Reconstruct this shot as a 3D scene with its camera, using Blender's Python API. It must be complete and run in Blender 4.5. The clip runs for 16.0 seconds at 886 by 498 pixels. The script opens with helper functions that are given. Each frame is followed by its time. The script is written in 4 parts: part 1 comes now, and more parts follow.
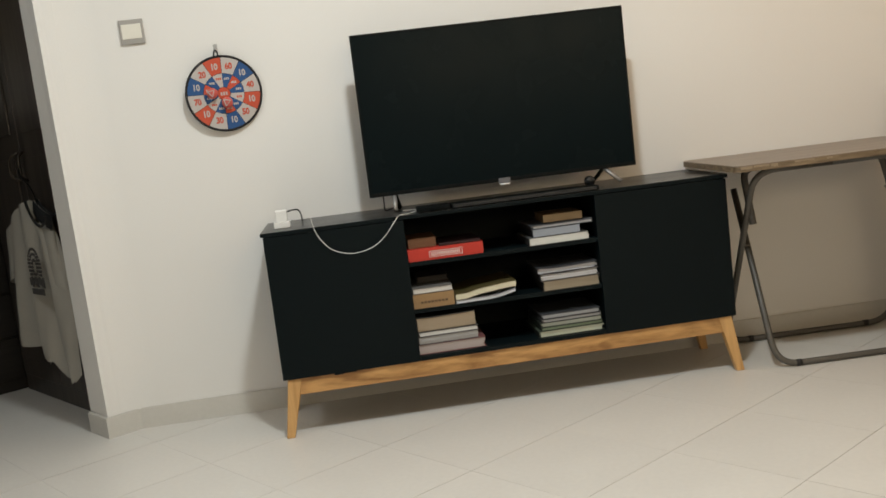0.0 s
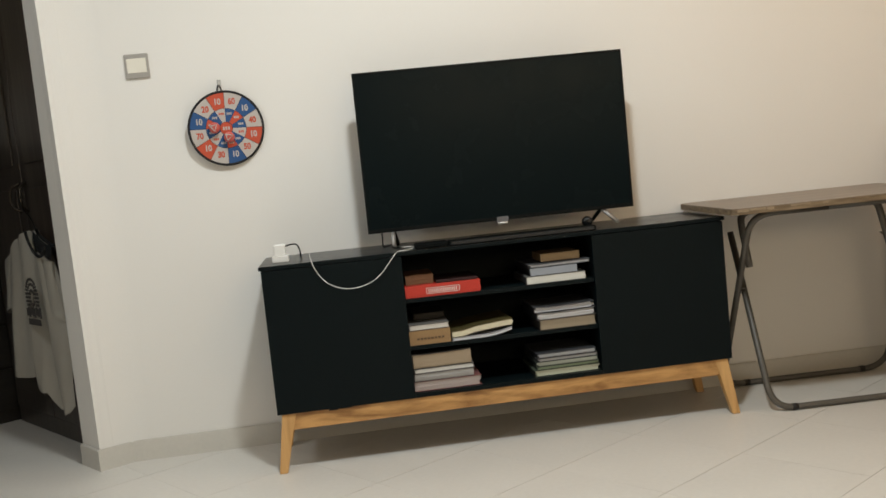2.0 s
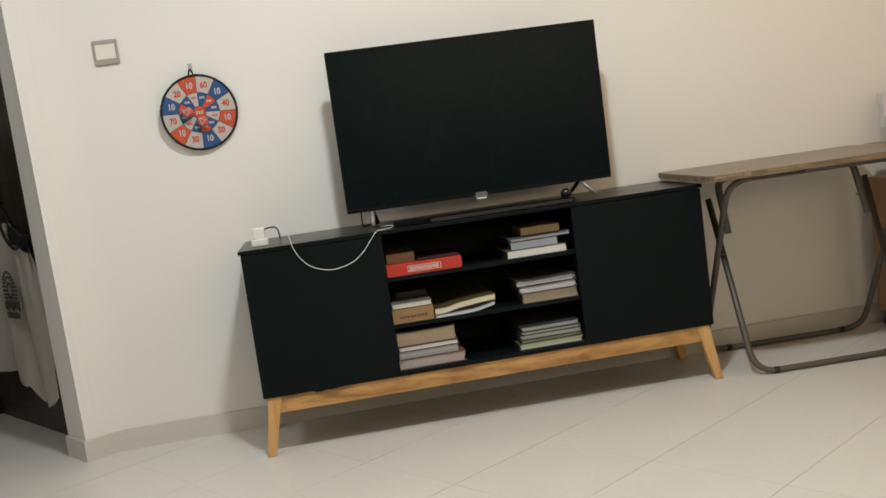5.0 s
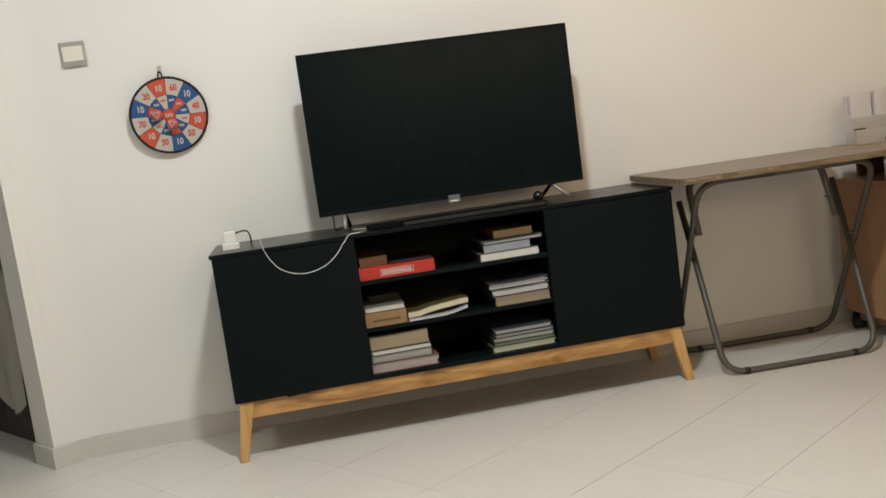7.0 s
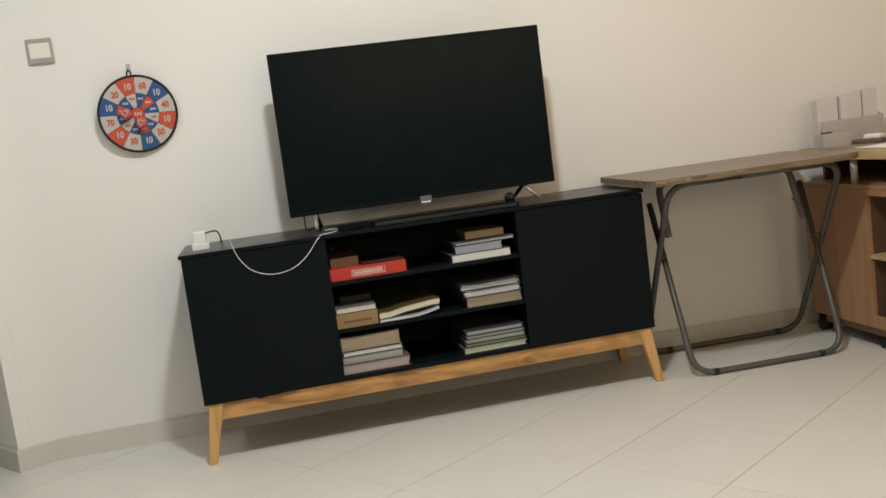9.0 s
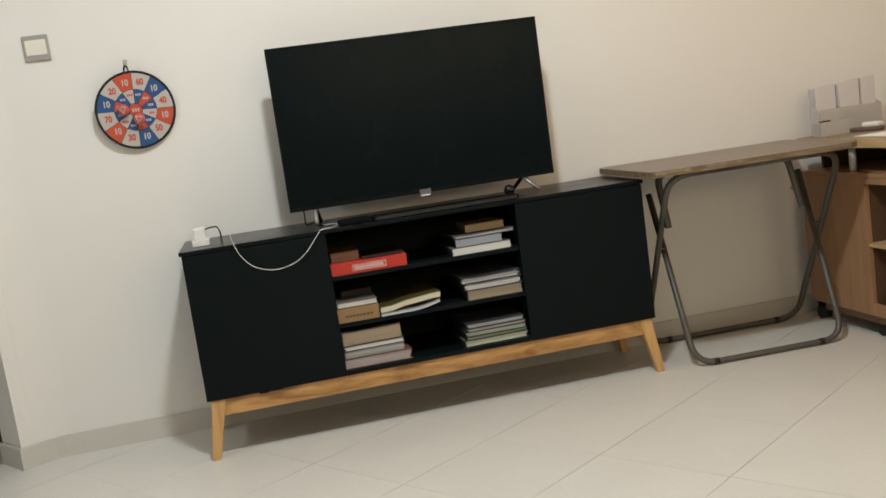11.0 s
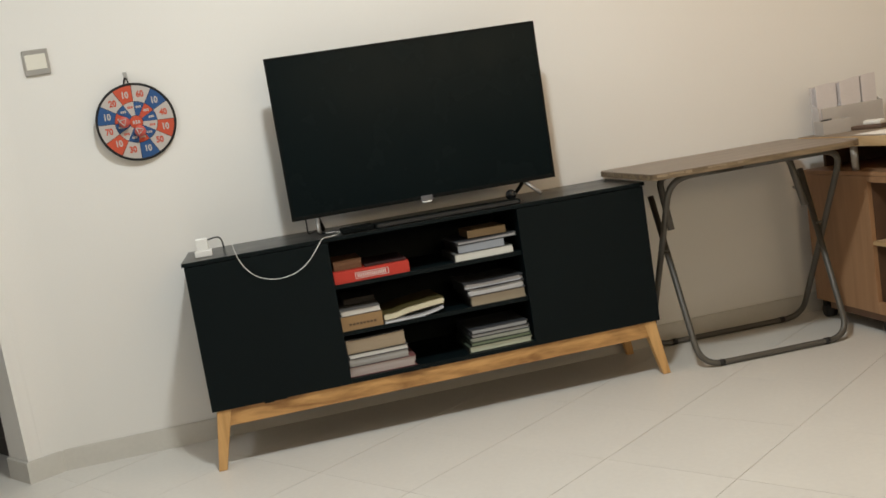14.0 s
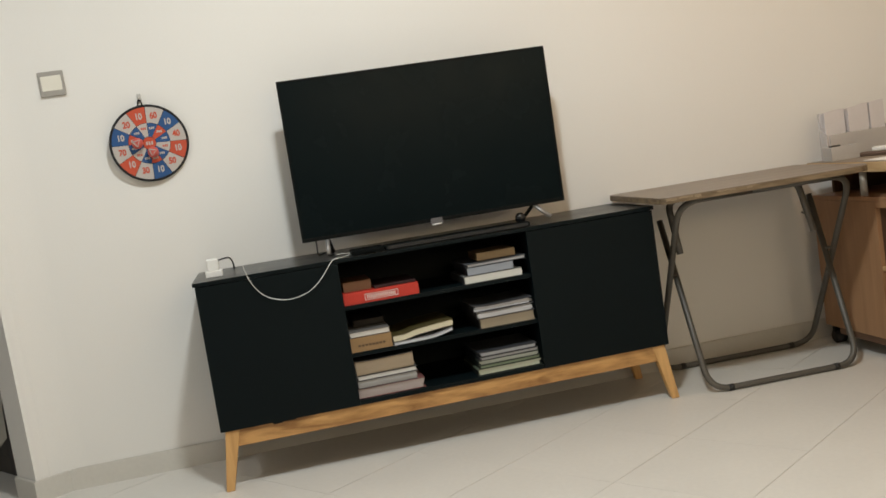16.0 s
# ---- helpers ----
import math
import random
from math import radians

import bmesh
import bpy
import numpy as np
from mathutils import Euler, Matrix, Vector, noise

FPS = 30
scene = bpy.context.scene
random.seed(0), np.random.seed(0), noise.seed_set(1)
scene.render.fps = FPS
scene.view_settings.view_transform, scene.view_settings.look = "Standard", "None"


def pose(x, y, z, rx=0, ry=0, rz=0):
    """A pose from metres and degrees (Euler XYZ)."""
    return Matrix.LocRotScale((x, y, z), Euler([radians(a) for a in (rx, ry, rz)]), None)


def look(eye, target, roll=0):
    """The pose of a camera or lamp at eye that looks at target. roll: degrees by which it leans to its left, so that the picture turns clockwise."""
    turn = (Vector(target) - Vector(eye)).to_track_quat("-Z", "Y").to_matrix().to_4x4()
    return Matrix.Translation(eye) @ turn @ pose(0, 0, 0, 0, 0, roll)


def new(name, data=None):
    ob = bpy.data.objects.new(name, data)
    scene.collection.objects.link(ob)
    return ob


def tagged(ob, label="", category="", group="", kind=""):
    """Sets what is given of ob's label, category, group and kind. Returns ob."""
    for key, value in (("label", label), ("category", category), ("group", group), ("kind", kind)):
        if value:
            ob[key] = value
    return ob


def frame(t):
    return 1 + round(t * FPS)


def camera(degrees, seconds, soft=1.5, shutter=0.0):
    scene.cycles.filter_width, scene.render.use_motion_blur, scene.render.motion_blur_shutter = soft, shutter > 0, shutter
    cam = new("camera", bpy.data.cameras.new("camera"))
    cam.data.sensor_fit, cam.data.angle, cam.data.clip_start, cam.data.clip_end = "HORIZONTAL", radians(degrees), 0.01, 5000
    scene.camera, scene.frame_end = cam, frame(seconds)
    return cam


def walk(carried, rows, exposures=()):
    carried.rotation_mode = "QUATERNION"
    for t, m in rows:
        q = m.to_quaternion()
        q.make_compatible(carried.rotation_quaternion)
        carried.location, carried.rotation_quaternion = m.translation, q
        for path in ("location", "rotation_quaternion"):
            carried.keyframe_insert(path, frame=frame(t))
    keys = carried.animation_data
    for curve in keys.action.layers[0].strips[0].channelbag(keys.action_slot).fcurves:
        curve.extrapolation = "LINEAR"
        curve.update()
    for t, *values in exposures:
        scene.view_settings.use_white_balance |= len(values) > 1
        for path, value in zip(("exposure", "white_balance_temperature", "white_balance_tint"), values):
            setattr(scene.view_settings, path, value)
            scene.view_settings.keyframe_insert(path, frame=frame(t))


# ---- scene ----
cam = camera(50.3, 16.0, soft=1.6)
PATH = [
    (0, (-0.512, -3.522, 0.994), (-0.319, -1.55, 0.727), -6.9),
    (0.2, (-0.513, -3.525, 0.999), (-0.317, -1.55, 0.755), -6.8),
    (0.5, (-0.513, -3.526, 1.001), (-0.316, -1.55, 0.767), -6.7),
    (1, (-0.516, -3.531, 0.988), (-0.318, -1.553, 0.772), -6.0),
    (1.5, (-0.504, -3.533, 0.977), (-0.307, -1.553, 0.783), -5.8),
    (2, (-0.512, -3.535, 0.976), (-0.305, -1.554, 0.798), -5.8),
    (2.5, (-0.517, -3.535, 0.975), (-0.305, -1.554, 0.803), -6.2),
    (3, (-0.522, -3.532, 0.985), (-0.303, -1.553, 0.798), -6.5),
    (3.5, (-0.518, -3.527, 0.981), (-0.301, -1.548, 0.791), -6.6),
    (4, (-0.514, -3.529, 0.978), (-0.296, -1.552, 0.771), -7.0),
    (4.2, (-0.514, -3.529, 0.978), (-0.294, -1.552, 0.7525), -7.3),
    (6.5, (-0.517, -3.524, 0.985), (-0.232, -1.559, 0.747), -7.8),
    (7, (-0.52, -3.521, 0.988), (-0.215, -1.559, 0.748), -7.8),
    (7.5, (-0.52, -3.521, 0.984), (-0.193, -1.563, 0.746), -7.7),
    (8, (-0.513, -3.522, 0.985), (-0.171, -1.565, 0.755), -7.4),
    (8.5, (-0.523, -3.519, 0.979), (-0.17, -1.562, 0.763), -7.1),
    (8.7, (-0.524, -3.518, 0.98), (-0.163, -1.562, 0.751), -7.2),
    (11, (-0.539, -3.512, 1.006), (-0.166, -1.566, 0.735), -8.0),
    (11.5, (-0.536, -3.514, 1.004), (-0.169, -1.566, 0.739), -8.3),
    (12, (-0.539, -3.519, 1.001), (-0.175, -1.569, 0.743), -8.6),
    (12.5, (-0.543, -3.516, 1.007), (-0.179, -1.568, 0.737), -9.0),
    (13, (-0.536, -3.514, 1.006), (-0.172, -1.566, 0.739), -9.2),
    (13.5, (-0.531, -3.514, 0.998), (-0.169, -1.564, 0.741), -9.2),
    (14, (-0.527, -3.512, 1.01), (-0.164, -1.563, 0.75), -9.1),
    (14.5, (-0.539, -3.519, 1.005), (-0.176, -1.57, 0.744), -8.9),
    (14.7, (-0.536, -3.512, 1.007), (-0.198, -1.565, 0.7096), -9.4),
    (14.85, (-0.536, -3.512, 1.007), (-0.2, -1.565, 0.698), -9.5),
    (15, (-0.536, -3.512, 1.007), (-0.2, -1.565, 0.696), -9.5),
    (15.5, (-0.536, -3.52, 1.001), (-0.189, -1.567, 0.748), -9.2),
    (16, (-0.541, -3.523, 0.997), (-0.182, -1.566, 0.795), -8.7),
]
walk(cam, [(t, look(eye, target, roll)) for t, eye, target, roll in PATH])

# ---- light ----
world = bpy.data.worlds.new("world")
scene.world = world
world.use_nodes = True
world.node_tree.nodes["Background"].inputs[0].default_value = (0.9, 0.85, 0.8, 1)
world.node_tree.nodes["Background"].inputs[1].default_value = 0.02


def disk_lamp(name, place, target, size, watts, colour):
    data = bpy.data.lights.new(name, "AREA")
    data.shape, data.size, data.energy, data.color = "DISK", size, watts, colour
    ob = new(name, data)
    ob.matrix_world = look(place, target)
    return ob


disk_lamp("ceiling_lamp_light", (-0.13, -1.8, 2.8), (-0.13, -1.8, 0), 0.2, 49.5, (0.905, 0.975, 0.985))
# unseen fill lamp, added to brighten the left wall, floor and doorway
disk_lamp("left_fill_light", (-2.1, -1.5, 2.84), (-2.1, -1.5, 0), 0.3, 13, (0.88, 0.96, 1.0))
disk_lamp("corner_lamp_light", (1.42, -1.15, 2.8), (1.42, -1.1, 0), 0.35, 8.0, (1.0, 0.60, 0.30))
# unseen warm fill light, added in a made-up opening in the south wall
warm_fill = disk_lamp("warm_fill_light", (1.0, -4.86, 1.72), (1.2, 0.0, 0.6), 2.3, 22.5, (1.0, 0.77, 0.47))
warm_fill.data.shape, warm_fill.data.size, warm_fill.data.size_y = "RECTANGLE", 2.3, 0.7


# ---- materials ----
def material(name, colour, rough=0.6, metal=0.0, vary=0.06, scale=6.0, fine=90.0, bump=0.02, spec=0.5, alpha=1.0, transmit=0.0, random_tone=0.0):
    """A surface with broad and fine variation of tone and a fine relief."""
    m = bpy.data.materials.new(name)
    m.use_nodes = True
    nodes, links = m.node_tree.nodes, m.node_tree.links
    shader = nodes["Principled BSDF"]
    coord = nodes.new("ShaderNodeTexCoord")
    broad, grain, mix, ramp = (nodes.new("ShaderNodeTexNoise"), nodes.new("ShaderNodeTexNoise"), nodes.new("ShaderNodeMath"), nodes.new("ShaderNodeHueSaturation"))
    broad.inputs["Scale"].default_value, broad.inputs["Detail"].default_value = scale, 5
    grain.inputs["Scale"].default_value, grain.inputs["Detail"].default_value = fine, 3
    links.new(coord.outputs["Object"], broad.inputs["Vector"])
    links.new(coord.outputs["Object"], grain.inputs["Vector"])
    add = nodes.new("ShaderNodeMath")
    add.operation = "ADD"
    links.new(broad.outputs["Fac"], add.inputs[0])
    links.new(grain.outputs["Fac"], add.inputs[1])
    mix.operation = "MULTIPLY_ADD"
    links.new(add.outputs[0], mix.inputs[0])
    mix.inputs[1].default_value, mix.inputs[2].default_value = 2 * vary, 1 - 2 * vary
    ramp.inputs["Color"].default_value = (*colour, 1)
    last = mix.outputs[0]
    if random_tone:
        info, tone, times = nodes.new("ShaderNodeObjectInfo"), nodes.new("ShaderNodeMath"), nodes.new("ShaderNodeMath")
        tone.operation, times.operation = "MULTIPLY_ADD", "MULTIPLY"
        links.new(info.outputs["Random"], tone.inputs[0])
        tone.inputs[1].default_value, tone.inputs[2].default_value = random_tone, 1 - random_tone / 2
        links.new(last, times.inputs[0])
        links.new(tone.outputs[0], times.inputs[1])
        last = times.outputs[0]
    links.new(last, ramp.inputs["Value"])
    links.new(ramp.outputs["Color"], shader.inputs["Base Color"])
    uneven = nodes.new("ShaderNodeMath")
    uneven.operation = "MULTIPLY_ADD"
    links.new(broad.outputs["Fac"], uneven.inputs[0])
    uneven.inputs[1].default_value, uneven.inputs[2].default_value = 0.2, rough - 0.1
    links.new(uneven.outputs[0], shader.inputs["Roughness"])
    shader.inputs["Metallic"].default_value = metal
    shader.inputs["Specular IOR Level"].default_value = spec
    shader.inputs["Alpha"].default_value = alpha
    shader.inputs["Transmission Weight"].default_value = transmit
    if bump:
        relief = nodes.new("ShaderNodeBump")
        relief.inputs["Strength"].default_value, relief.inputs["Distance"].default_value = bump * 10, 0.002
        links.new(grain.outputs["Fac"], relief.inputs["Height"])
        links.new(relief.outputs["Normal"], shader.inputs["Normal"])
    return m


def wood(name, dark, light, stretch=(1.2, 30, 30), rough=0.45, contrast=1.0):
    """Wood whose grain runs along the local x axis (or where stretch is smallest)."""
    m = bpy.data.materials.new(name)
    m.use_nodes = True
    nodes, links = m.node_tree.nodes, m.node_tree.links
    shader = nodes["Principled BSDF"]
    coord, mapping = nodes.new("ShaderNodeTexCoord"), nodes.new("ShaderNodeMapping")
    mapping.inputs["Scale"].default_value = stretch
    rings, fibres, ramp = nodes.new("ShaderNodeTexNoise"), nodes.new("ShaderNodeTexNoise"), nodes.new("ShaderNodeValToRGB")
    rings.inputs["Scale"].default_value, rings.inputs["Detail"].default_value, rings.inputs["Distortion"].default_value = 1.0, 4, 1.2
    fibres.inputs["Scale"].default_value, fibres.inputs["Detail"].default_value = 6.0, 2
    links.new(coord.outputs["Object"], mapping.inputs["Vector"])
    links.new(mapping.outputs["Vector"], rings.inputs["Vector"])
    links.new(mapping.outputs["Vector"], fibres.inputs["Vector"])
    mix = nodes.new("ShaderNodeMath")
    mix.operation = "MULTIPLY_ADD"
    links.new(fibres.outputs["Fac"], mix.inputs[0])
    mix.inputs[1].default_value = 0.25
    links.new(rings.outputs["Fac"], mix.inputs[2])
    ramp.color_ramp.elements[0].position, ramp.color_ramp.elements[0].color = 0.62 - 0.2 / contrast, (*dark, 1)
    ramp.color_ramp.elements[1].position, ramp.color_ramp.elements[1].color = 0.62 + 0.2 / contrast, (*light, 1)
    links.new(mix.outputs[0], ramp.inputs["Fac"])
    links.new(ramp.outputs["Color"], shader.inputs["Base Color"])
    shader.inputs["Roughness"].default_value = rough
    relief = nodes.new("ShaderNodeBump")
    relief.inputs["Strength"].default_value, relief.inputs["Distance"].default_value = 0.15, 0.001
    links.new(fibres.outputs["Fac"], relief.inputs["Height"])
    links.new(relief.outputs["Normal"], shader.inputs["Normal"])
    return m


WALL = material("wall_paint", (0.79, 0.77, 0.735), 0.75, vary=0.025, scale=1.3, fine=220, bump=0.012)
# unseen walls are kept duller than the others to cut bounced light
WALL_DULL = material("low_bounce_wall_paint", (0.60, 0.575, 0.54), 0.8, vary=0.03, scale=1.4, fine=200, bump=0.012)
CEIL = material("ceiling_paint", (0.82, 0.80, 0.77), 0.85, vary=0.02, scale=1.5, fine=200, bump=0.01)
TILE = material("floor_tile", (0.635, 0.603, 0.553), 0.36, vary=0.05, scale=4.5, fine=60, bump=0.004, random_tone=0.02)
GROUT = material("grout", (0.47, 0.43, 0.37), 0.9, vary=0.25, scale=5, fine=80)
SKIRT = material("skirting_tile", (0.60, 0.575, 0.525), 0.4, vary=0.05, scale=5, fine=70, bump=0.006)
BLACK_WOOD = material("black_foil", (0.0022, 0.0054, 0.0064), 0.5, vary=0.14, scale=9, fine=160, bump=0.012, spec=0.125)
BLACK_TOP = material("black_foil_top", (0.0065, 0.0085, 0.0090), 0.30, vary=0.12, scale=7, fine=160, bump=0.008, spec=0.42)
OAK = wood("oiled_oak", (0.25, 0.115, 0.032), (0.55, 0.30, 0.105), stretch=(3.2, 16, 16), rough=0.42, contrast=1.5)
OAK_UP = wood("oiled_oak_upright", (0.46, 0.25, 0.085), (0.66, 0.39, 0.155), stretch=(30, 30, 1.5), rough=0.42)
SCREEN = material("screen_glass", (0.0042, 0.0080, 0.0090), 0.26, vary=0.02, bump=0.0, spec=0.06)
BEZEL = material("black_plastic", (0.0045, 0.0055, 0.0055), 0.5, vary=0.06, scale=15, bump=0.006, spec=0.12)
GLOSS = material("glossy_black_plastic", (0.006, 0.006, 0.007), 0.16, vary=0.04, scale=15, bump=0.0, spec=0.5)
SOOT = material("matt_black_plastic", (0.0035, 0.0045, 0.0045), 0.7, vary=0.06, scale=15, bump=0.006, spec=0.06)
STEEL = material("satin_steel", (0.30, 0.29, 0.28), 0.5, metal=0.6, vary=0.05, bump=0.004)
PLATE_DARK = material("dark_grey_plate", (0.16, 0.16, 0.17), 0.35, metal=0.2, vary=0.05)
WHITE_PLASTIC = material("white_plastic", (0.80, 0.79, 0.76), 0.35, vary=0.015, scale=12, bump=0.002)
CREAM_PLASTIC = material("cream_plastic", (0.80, 0.77, 0.68), 0.35, vary=0.02, scale=14, bump=0.002)
GREY_PLATE = material("grey_switch_plate", (0.40, 0.38, 0.35), 0.4, metal=0.25, vary=0.04, scale=18, bump=0.004)
CABLE_WHITE = material("white_cable", (0.84, 0.83, 0.80), 0.45, vary=0.02, bump=0.0)
CABLE_BLACK = material("black_cable", (0.012, 0.012, 0.012), 0.5, vary=0.03, bump=0.0)
TUBE = material("hammered_grey_steel", (0.100, 0.092, 0.079), 0.45, metal=0.25, vary=0.15, scale=22, fine=180, bump=0.03)
TABLE_WOOD = wood("walnut_laminate", (0.135, 0.100, 0.072), (0.235, 0.18, 0.130), stretch=(2.2, 26, 26), rough=0.36)
TABLE_EDGE = wood("worn_table_edge", (0.105, 0.070, 0.038), (0.23, 0.165, 0.098), stretch=(4, 40, 50), rough=0.6, contrast=1.4)
RAW_WOOD = material("bare_chipboard", (0.27, 0.205, 0.135), 0.85, vary=0.2, scale=60, fine=300, bump=0.04)
DESK_WOOD = wood("beech_laminate", (0.30, 0.160, 0.080), (0.385, 0.215, 0.112), stretch=(16, 16, 1.4), rough=0.45)
DESK_TOP = wood("desk_top_laminate", (0.46, 0.30, 0.15), (0.60, 0.42, 0.235), stretch=(24, 2, 24), rough=0.4)
DESK_FACE = wood("desk_face_laminate", (0.16, 0.12, 0.085), (0.27, 0.21, 0.155), stretch=(26, 2.2, 26), rough=0.4)
# darker desk brown; shade of the open compartments is put into the colour
DESK_DARK = material("dark_shaded_desk", (0.115, 0.060, 0.033), 0.6, vary=0.12, scale=7, bump=0.01)
RUBBER = material("black_rubber", (0.012, 0.011, 0.010), 0.7, vary=0.1, scale=20)
DOOR_WOOD = wood("dark_wenge", (0.027, 0.0205, 0.0165), (0.064, 0.052, 0.042), stretch=(22, 22, 1.1), rough=0.4)
# the next room's darkness is put into this near-black wood
DRAWER_WOOD = wood("unlit_black_wood", (0.006, 0.005, 0.004), (0.016, 0.013, 0.010), stretch=(22, 1.1, 22), rough=0.5)
BRONZE = material("old_bronze", (0.075, 0.062, 0.048), 0.45, metal=0.8, vary=0.1, scale=25)
CLOTH = material("grey_cotton", (0.37, 0.35, 0.305), 0.92, vary=0.08, scale=9, fine=420, bump=0.05)
NAVY = material("navy_rib", (0.005, 0.0065, 0.008), 0.9, vary=0.1, scale=12, fine=300, bump=0.04)
INK = material("faded_print", (0.055, 0.05, 0.048), 0.9, vary=0.3, scale=40, fine=300)
BOARD_BLACK = material("black_felt_rim", (0.014, 0.013, 0.014), 0.85, vary=0.1, scale=30)
FELT_RED = material("red_felt", (0.54, 0.085, 0.042), 0.85, vary=0.06, scale=22, fine=260, bump=0.03)
FELT_BLUE = material("blue_felt", (0.026, 0.086, 0.235), 0.85, vary=0.06, scale=22, fine=260, bump=0.03)
FELT_WHITE = material("white_felt", (0.50, 0.46, 0.43), 0.85, vary=0.04, scale=22, fine=260, bump=0.03)
BALL_RED = material("red_ball", (0.58, 0.11, 0.09), 0.3, vary=0.06, scale=30)
CLEAR = material("clear_hook", (0.75, 0.73, 0.69), 0.25, vary=0.02, transmit=0.4)
FROST = material("frosted_plastic", (0.72, 0.68, 0.665), 0.35, vary=0.03, scale=8, bump=0.003, alpha=0.62)
SMOKE = material("smoky_plastic", (0.58, 0.54, 0.50), 0.35, vary=0.04, scale=9, bump=0.003, alpha=0.6)
CARD = material("grey_lilac_card", (0.66, 0.615, 0.605), 0.7, vary=0.04, scale=10, bump=0.01)
PALE_STEEL = material("pale_steel", (0.52, 0.50, 0.47), 0.5, metal=0.2, vary=0.05, bump=0.004)
LILAC = material("pale_lilac_paper", (0.67, 0.63, 0.63), 0.75, vary=0.04, scale=10, bump=0.01)
PAPER = material("paper", (0.78, 0.76, 0.72), 0.8, vary=0.03, scale=9, bump=0.01)


def page_material(name, colour):
    """The cut edge of a block of pages: fine level lines."""
    m = material(name, colour, 0.85, vary=0.03, scale=12, bump=0.0)
    nodes, links = m.node_tree.nodes, m.node_tree.links
    coord, mapping, lines = nodes.new("ShaderNodeTexCoord"), nodes.new("ShaderNodeMapping"), nodes.new("ShaderNodeTexNoise")
    mapping.inputs["Scale"].default_value = (3, 3, 700)
    lines.inputs["Scale"].default_value = 1.0
    links.new(coord.outputs["Object"], mapping.inputs["Vector"])
    links.new(mapping.outputs["Vector"], lines.inputs["Vector"])
    relief = nodes.new("ShaderNodeBump")
    relief.inputs["Strength"].default_value, relief.inputs["Distance"].default_value = 0.6, 0.001
    links.new(lines.outputs["Fac"], relief.inputs["Height"])
    links.new(relief.outputs["Normal"], nodes["Principled BSDF"].inputs["Normal"])
    return m


# ---- mesh helpers ----
def mesh_of(bm, name, mat, smooth=False):
    bmesh.ops.recalc_face_normals(bm, faces=bm.faces)
    me = bpy.data.meshes.new(name)
    bm.to_mesh(me)
    bm.free()
    me.materials.append(mat)
    if smooth:
        me.shade_smooth()
    return me


def part(name, bm, mat, parent, label="", smooth=False):
    """Links a bmesh as one mesh object under a thing or a part."""
    ob = new(name, mesh_of(bm, name, mat, smooth))
    ob.parent = parent
    if label:
        tagged(ob, label)
    return ob


def single(name, bm, mat, label, category, kind="", group="", smooth=False):
    """A thing that is one mesh, with its origin at the world's."""
    return tagged(new(name, mesh_of(bm, name, mat, smooth)), label, category, group, kind)


def thing(name, place, label, category, group="", turn=0.0, kind=""):
    ob = new(name)
    ob.matrix_basis = pose(*place, 0, 0, turn)
    ob.empty_display_size = 0.05
    return tagged(ob, label, category, group, kind)


def box(x0, x1, y0, y1, z0, z1, bevel=0.0, segments=2):
    bm = bmesh.new()
    bmesh.ops.create_cube(bm, size=1)
    for v in bm.verts:
        v.co = ((x0 + x1) / 2 + v.co.x * (x1 - x0), (y0 + y1) / 2 + v.co.y * (y1 - y0), (z0 + z1) / 2 + v.co.z * (z1 - z0))
    if bevel:
        bmesh.ops.bevel(bm, geom=list(bm.edges), offset=bevel, segments=segments, affect="EDGES", profile=0.6)
    return bm


def joined(*bms):
    out = bmesh.new()
    for b in bms:
        me = bpy.data.meshes.new("tmp")
        b.to_mesh(me)
        b.free()
        out.from_mesh(me)
        bpy.data.meshes.remove(me)
    return out


def prism(points, z0, z1, bevel=0.0):
    """An upright prism on a polygon of (x, y)."""
    bm = bmesh.new()
    low = [bm.verts.new((x, y, z0)) for x, y in points]
    high = [bm.verts.new((x, y, z1)) for x, y in points]
    bm.faces.new(low[::-1])
    bm.faces.new(high)
    for i in range(len(points)):
        j = (i + 1) % len(points)
        bm.faces.new((low[i], low[j], high[j], high[i]))
    if bevel:
        bmesh.ops.bevel(bm, geom=list(bm.edges), offset=bevel, segments=2, affect="EDGES", profile=0.6)
    return bm


def taper(top, top_size, bottom, bottom_size, bevel=0.004):
    """A leg between two level rectangles."""
    bm = bmesh.new()
    rings = []
    for (x, y, z), (w, d) in ((bottom, bottom_size), (top, top_size)):
        rings.append([bm.verts.new((x + a * w / 2, y + b * d / 2, z)) for a, b in ((-1, -1), (1, -1), (1, 1), (-1, 1))])
    bm.faces.new(rings[0][::-1])
    bm.faces.new(rings[1])
    for i in range(4):
        j = (i + 1) % 4
        bm.faces.new((rings[0][i], rings[0][j], rings[1][j], rings[1][i]))
    bmesh.ops.bevel(bm, geom=list(bm.edges), offset=bevel, segments=2, affect="EDGES", profile=0.6)
    return bm


def rounded(points, radius, steps=7):
    """A polyline whose inner corners are rounded."""
    pts = [Vector(p) for p in points]
    out = [pts[0]]
    for a, b, c in zip(pts, pts[1:], pts[2:]):
        r = min(radius, (a - b).length * 0.49, (c - b).length * 0.49)
        p, q = b + (a - b).normalized() * r, b + (c - b).normalized() * r
        for k in range(steps + 1):
            t = k / steps
            out.append((1 - t) ** 2 * p + 2 * t * (1 - t) * b + t * t * q)
    return out + [pts[-1]]


